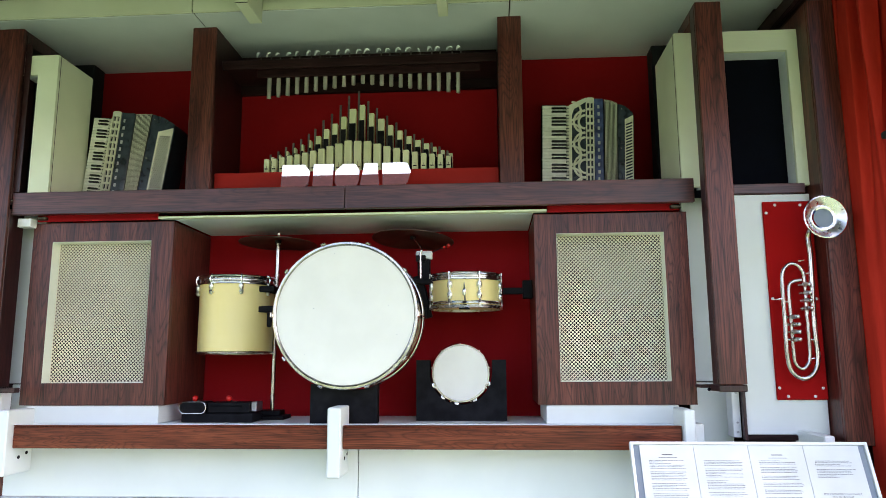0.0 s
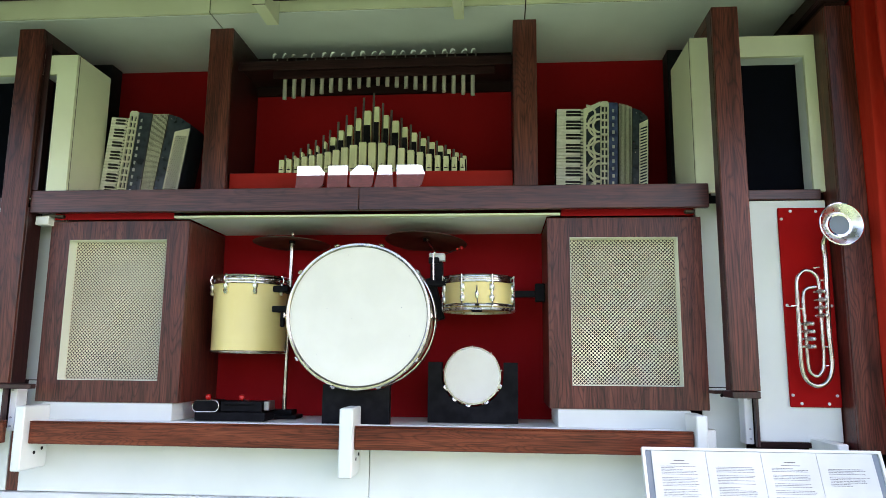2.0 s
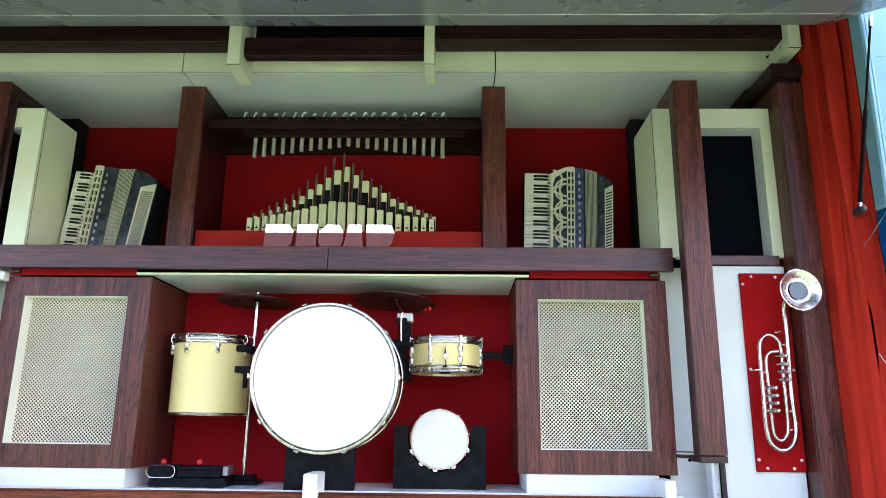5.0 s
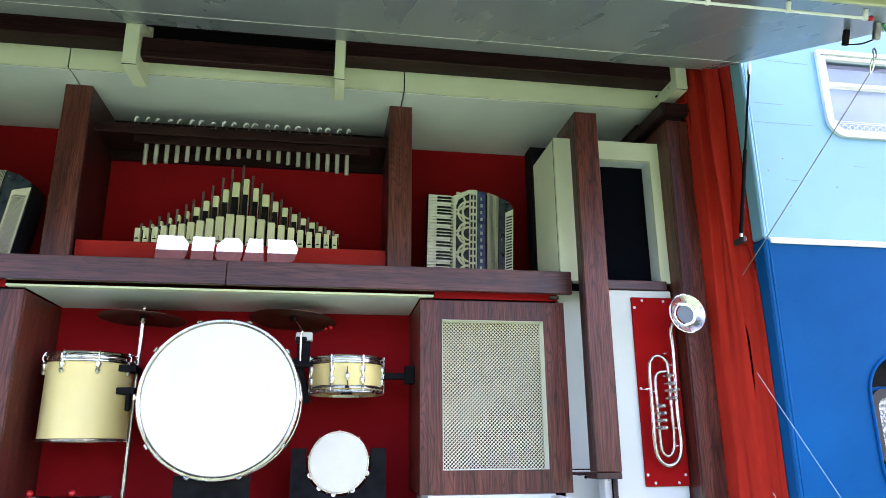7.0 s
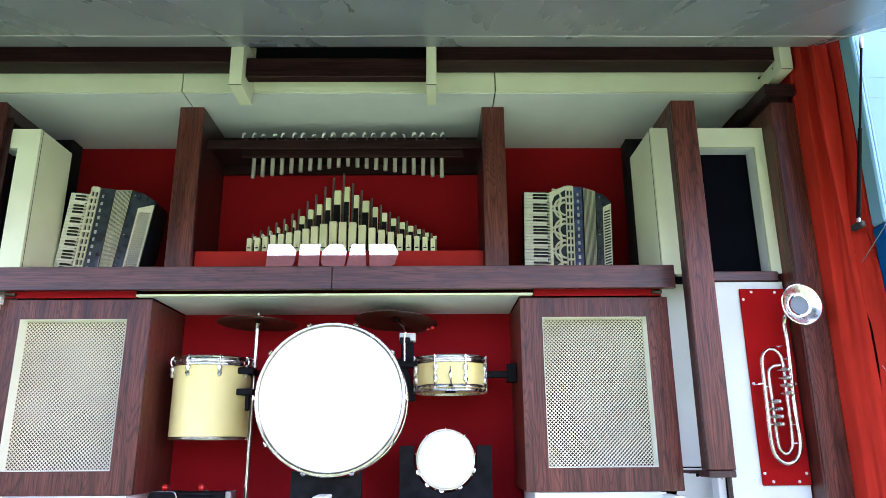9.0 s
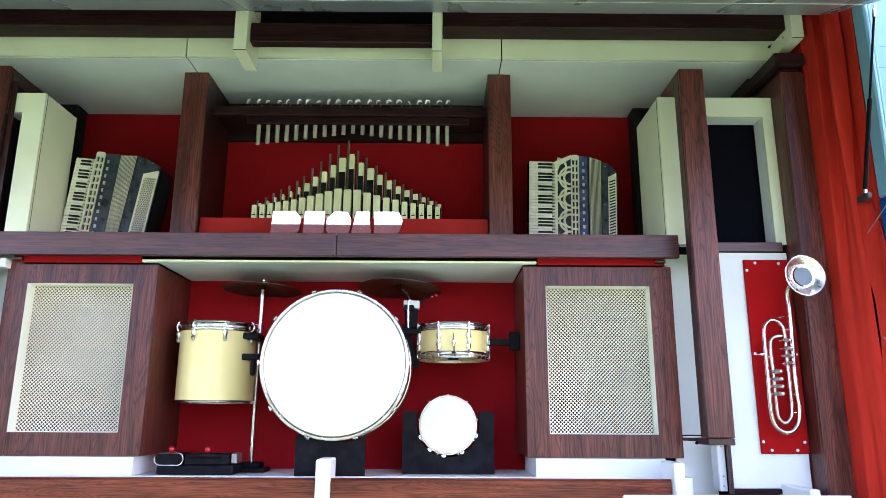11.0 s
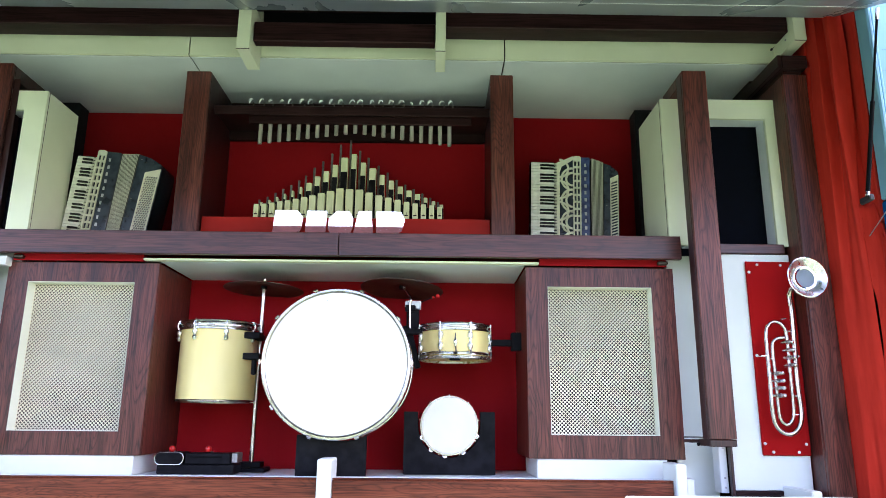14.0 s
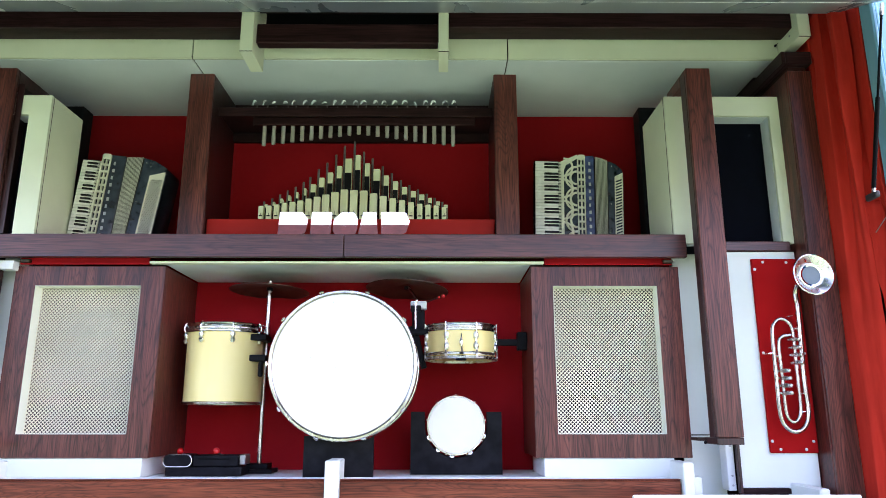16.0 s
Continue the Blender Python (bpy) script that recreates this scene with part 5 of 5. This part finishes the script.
accordion((0.323, 3.95, 2.476), (0, 1.5, 0), 0.136, 0.113, 0.046, 0.054, 0.078, 0.088, BLUEPEARL, "ivory keyed piano accordion with pierced grille and blue pearl side", 0.555, 28, 0.012, 11, 0.515, 0.470, 0.42, 0.025)
accordion((-2.346, 3.85, 2.476), (0, 5.2, 0), 0.093, 0.020, 0.050, 0.084, 0.078, 0.145, PEARL, "dark pearl piano accordion leaning on the shelf", 0.525, 27, 0.05, 14, 0.517, 0.462, 0.38, 0.028)

# ---- trumpet on the felt plate ----
trumpet = thing("trumpet", (1.48, 3.5, 1.47), "long nickel trumpet with eight valves hung on red felt", "trumpet")
Y = 3.475
outer_bow = [(1.552, 2.12), (1.555, 2.05), (1.546, 1.733), (1.549, 1.575), (1.525, 1.505), (1.480, 1.480), (1.432, 1.505), (1.412, 1.575), (1.413, 1.75), (1.416, 1.955), (1.436, 2.008), (1.468, 2.023), (1.503, 2.003), (1.517, 1.95), (1.516, 1.78), (1.514, 1.59), (1.497, 1.540), (1.475, 1.525), (1.450, 1.543), (1.442, 1.59), (1.442, 1.75), (1.441, 1.893), (1.459, 1.934), (1.503, 1.944)]
pts = smoothed([(1.553, 3.40, 2.205), (1.553, 3.44, 2.195), (1.552, Y - 0.003, 2.16)] + [(x, Y, z) for x, z in outer_bow], 6)
rad = [0.0135 - 0.0045 * min(1.0, max(0.0, (k - 18) / 60)) for k in range(len(pts))]
part("tubing", tube(pts, rad, 12), NICKEL, trumpet)
bell = part("bell", lathe([(0.030, 0.10), (0.040, 0.055), (0.052, 0.03), (0.070, 0.014), (0.088, 0.004), (0.098, 0.0), (0.099, 0.004), (0.088, 0.009), (0.071, 0.020), (0.054, 0.037), (0.042, 0.062), (0.032, 0.10), (0.014, 0.14)], (1.555, 3.285, 2.212), (-0.05, 1, -0.05), 64), SATIN, trumpet, "flared polished bell")
part("rim", lathe([(0.096, -0.002), (0.100, -0.001), (0.101, 0.003), (0.097, 0.004)], (1.555, 3.285, 2.212), (-0.05, 1, -0.05), 64, None, True), CHROME, bell)
part("stopper", lathe([(0, 0.028), (0.046, 0.028), (0.048, 0.034)], (1.555, 3.285, 2.212), (-0.05, 1, -0.05), 40), SLATE, bell, "grey disc closing the bell")
part("stopper_ring", lathe([(0.045, 0.022), (0.054, 0.020), (0.057, 0.026), (0.046, 0.03)], (1.555, 3.285, 2.212), (-0.05, 1, -0.05), 40, None, True), CHROME, bell)
for x, z in ((1.512, 1.920), (1.514, 1.881), (1.515, 1.845), (1.515, 1.807), (1.448, 1.768), (1.450, 1.732), (1.450, 1.697), (1.449, 1.662)):
    v = part("valve", rod((x - 0.016, Y + 0.010, z), (x - 0.004, Y - 0.020, z), 0.008, n=12), NICKEL, trumpet)
    part("valve_cap", rod((x - 0.005, Y - 0.018, z), (x + 0.004, Y - 0.036, z - 0.001), 0.0115, 0.0095, 12), SATIN, v)
    part("finger_button", ball((x + 0.008, Y - 0.044, z - 0.001), 0.0095), SATIN, v)
for a, b, z in ((1.414, 1.442, 1.66), (1.514, 1.548, 1.66), (1.517, 1.552, 1.975), (1.415, 1.441, 1.84)):
    part("brace", rod((a, Y, z), (b, Y, z), 0.0042, n=8), NICKEL, trumpet)
for x, z in ((1.395, 1.852), (1.505, 2.035), (1.515, 1.57)):
    part("mount", rod((x - 0.012, Y - 0.004, z), (x + 0.018, Y - 0.004, z + 0.003), 0.0035, n=8), CHROME, trumpet)
    part("mount_post", rod((x, Y, z), (x, 3.537, z), 0.004, n=8), CHROME, trumpet)

# ---- information board ----
lean = 22
board = thing("information_board", (1.107, 3.06, 0.817), "sloping white information board with four printed sheets", "sign", turn=(-lean, 0, 0))
W, HB = 0.483, 0.42
part("backing", box(-W, W, 0.0, 0.018, 0, HB, 0.003), SLATE, board, "blue grey backing card")
part("frame", plate(rect(-W - 0.012, W + 0.012, -0.012, HB + 0.012), [rect(-W, W, 0.0, HB)], -0.008, 0.022), ALU, board, "white metal frame")
for k in range(4):
    x0 = -0.456 + 0.2285 * k
    sheet = part("sheet", box(x0, x0 + 0.2265, -0.004, -0.001, 0.03, HB - 0.002, 0), PAPER, board, "white sheet of small print")
    rng = random.Random(k)
    z = HB - 0.045
    if k in (0, 2):
        part("text_line", box(x0 + 0.09, x0 + 0.135, -0.0052, -0.0045, z, z + 0.0036, 0), INK, sheet)
    z -= 0.012
    if k in (0, 2):
        part("text_line", box(x0 + 0.075, x0 + 0.152, -0.0052, -0.0045, z, z + 0.0018, 0), INK, sheet)
    z -= 0.012
    last = 0.07 if k < 3 else 0.27
    while z > last:
        for j in range(rng.choice((3, 4, 5, 6))):
            if z < last:
                break
            e = rng.uniform(0.05, 0.12) if rng.random() < 0.2 else rng.uniform(0.130, 0.152)
            at, line = x0 + 0.034, bmesh.new()
            while at < x0 + 0.034 + e:
                for letter in range(rng.choice((2, 3, 4, 5, 6, 7, 8))):
                    tall = 0.0019 if rng.random() < 0.75 else 0.0027
                    box(at, at + 0.0013, -0.0050, -0.0045, z, z + tall, 0, line)
                    at += 0.0018
                at += 0.0018
            part("text_line", line, INK, sheet)
            z -= 0.0066
        z -= 0.0085
    if k == 3:
        for text, zz in (("THIS INSTRUMENT IS AVAILABLE", 0.215), ("FOR YOUR EVENT", 0.203), ("FOR MORE INFORMATION SEE", 0.178), ("OPERATOR OR CONTACT", 0.166)):
            cu = bpy.data.curves.new("printed_line", "FONT")
            cu.body, cu.size, cu.align_x = text, 0.0105 * S, "CENTER"
            cu.materials.append(INK)
            tx = new("printed_line", cu)
            tx.parent = sheet
            tx.location = Vector((x0 + 0.114, -0.0055, zz)) * S
            tx.rotation_euler = (radians(90), 0, 0)
for x in (-0.36, 0.36):
    leg = solid("board_post", box(1.10 + x - 0.02, 1.10 + x + 0.02, 3.0, 3.04, 0.0, 0.84, 0.004), ALU, "white post carrying the information board", "post", "board posts")
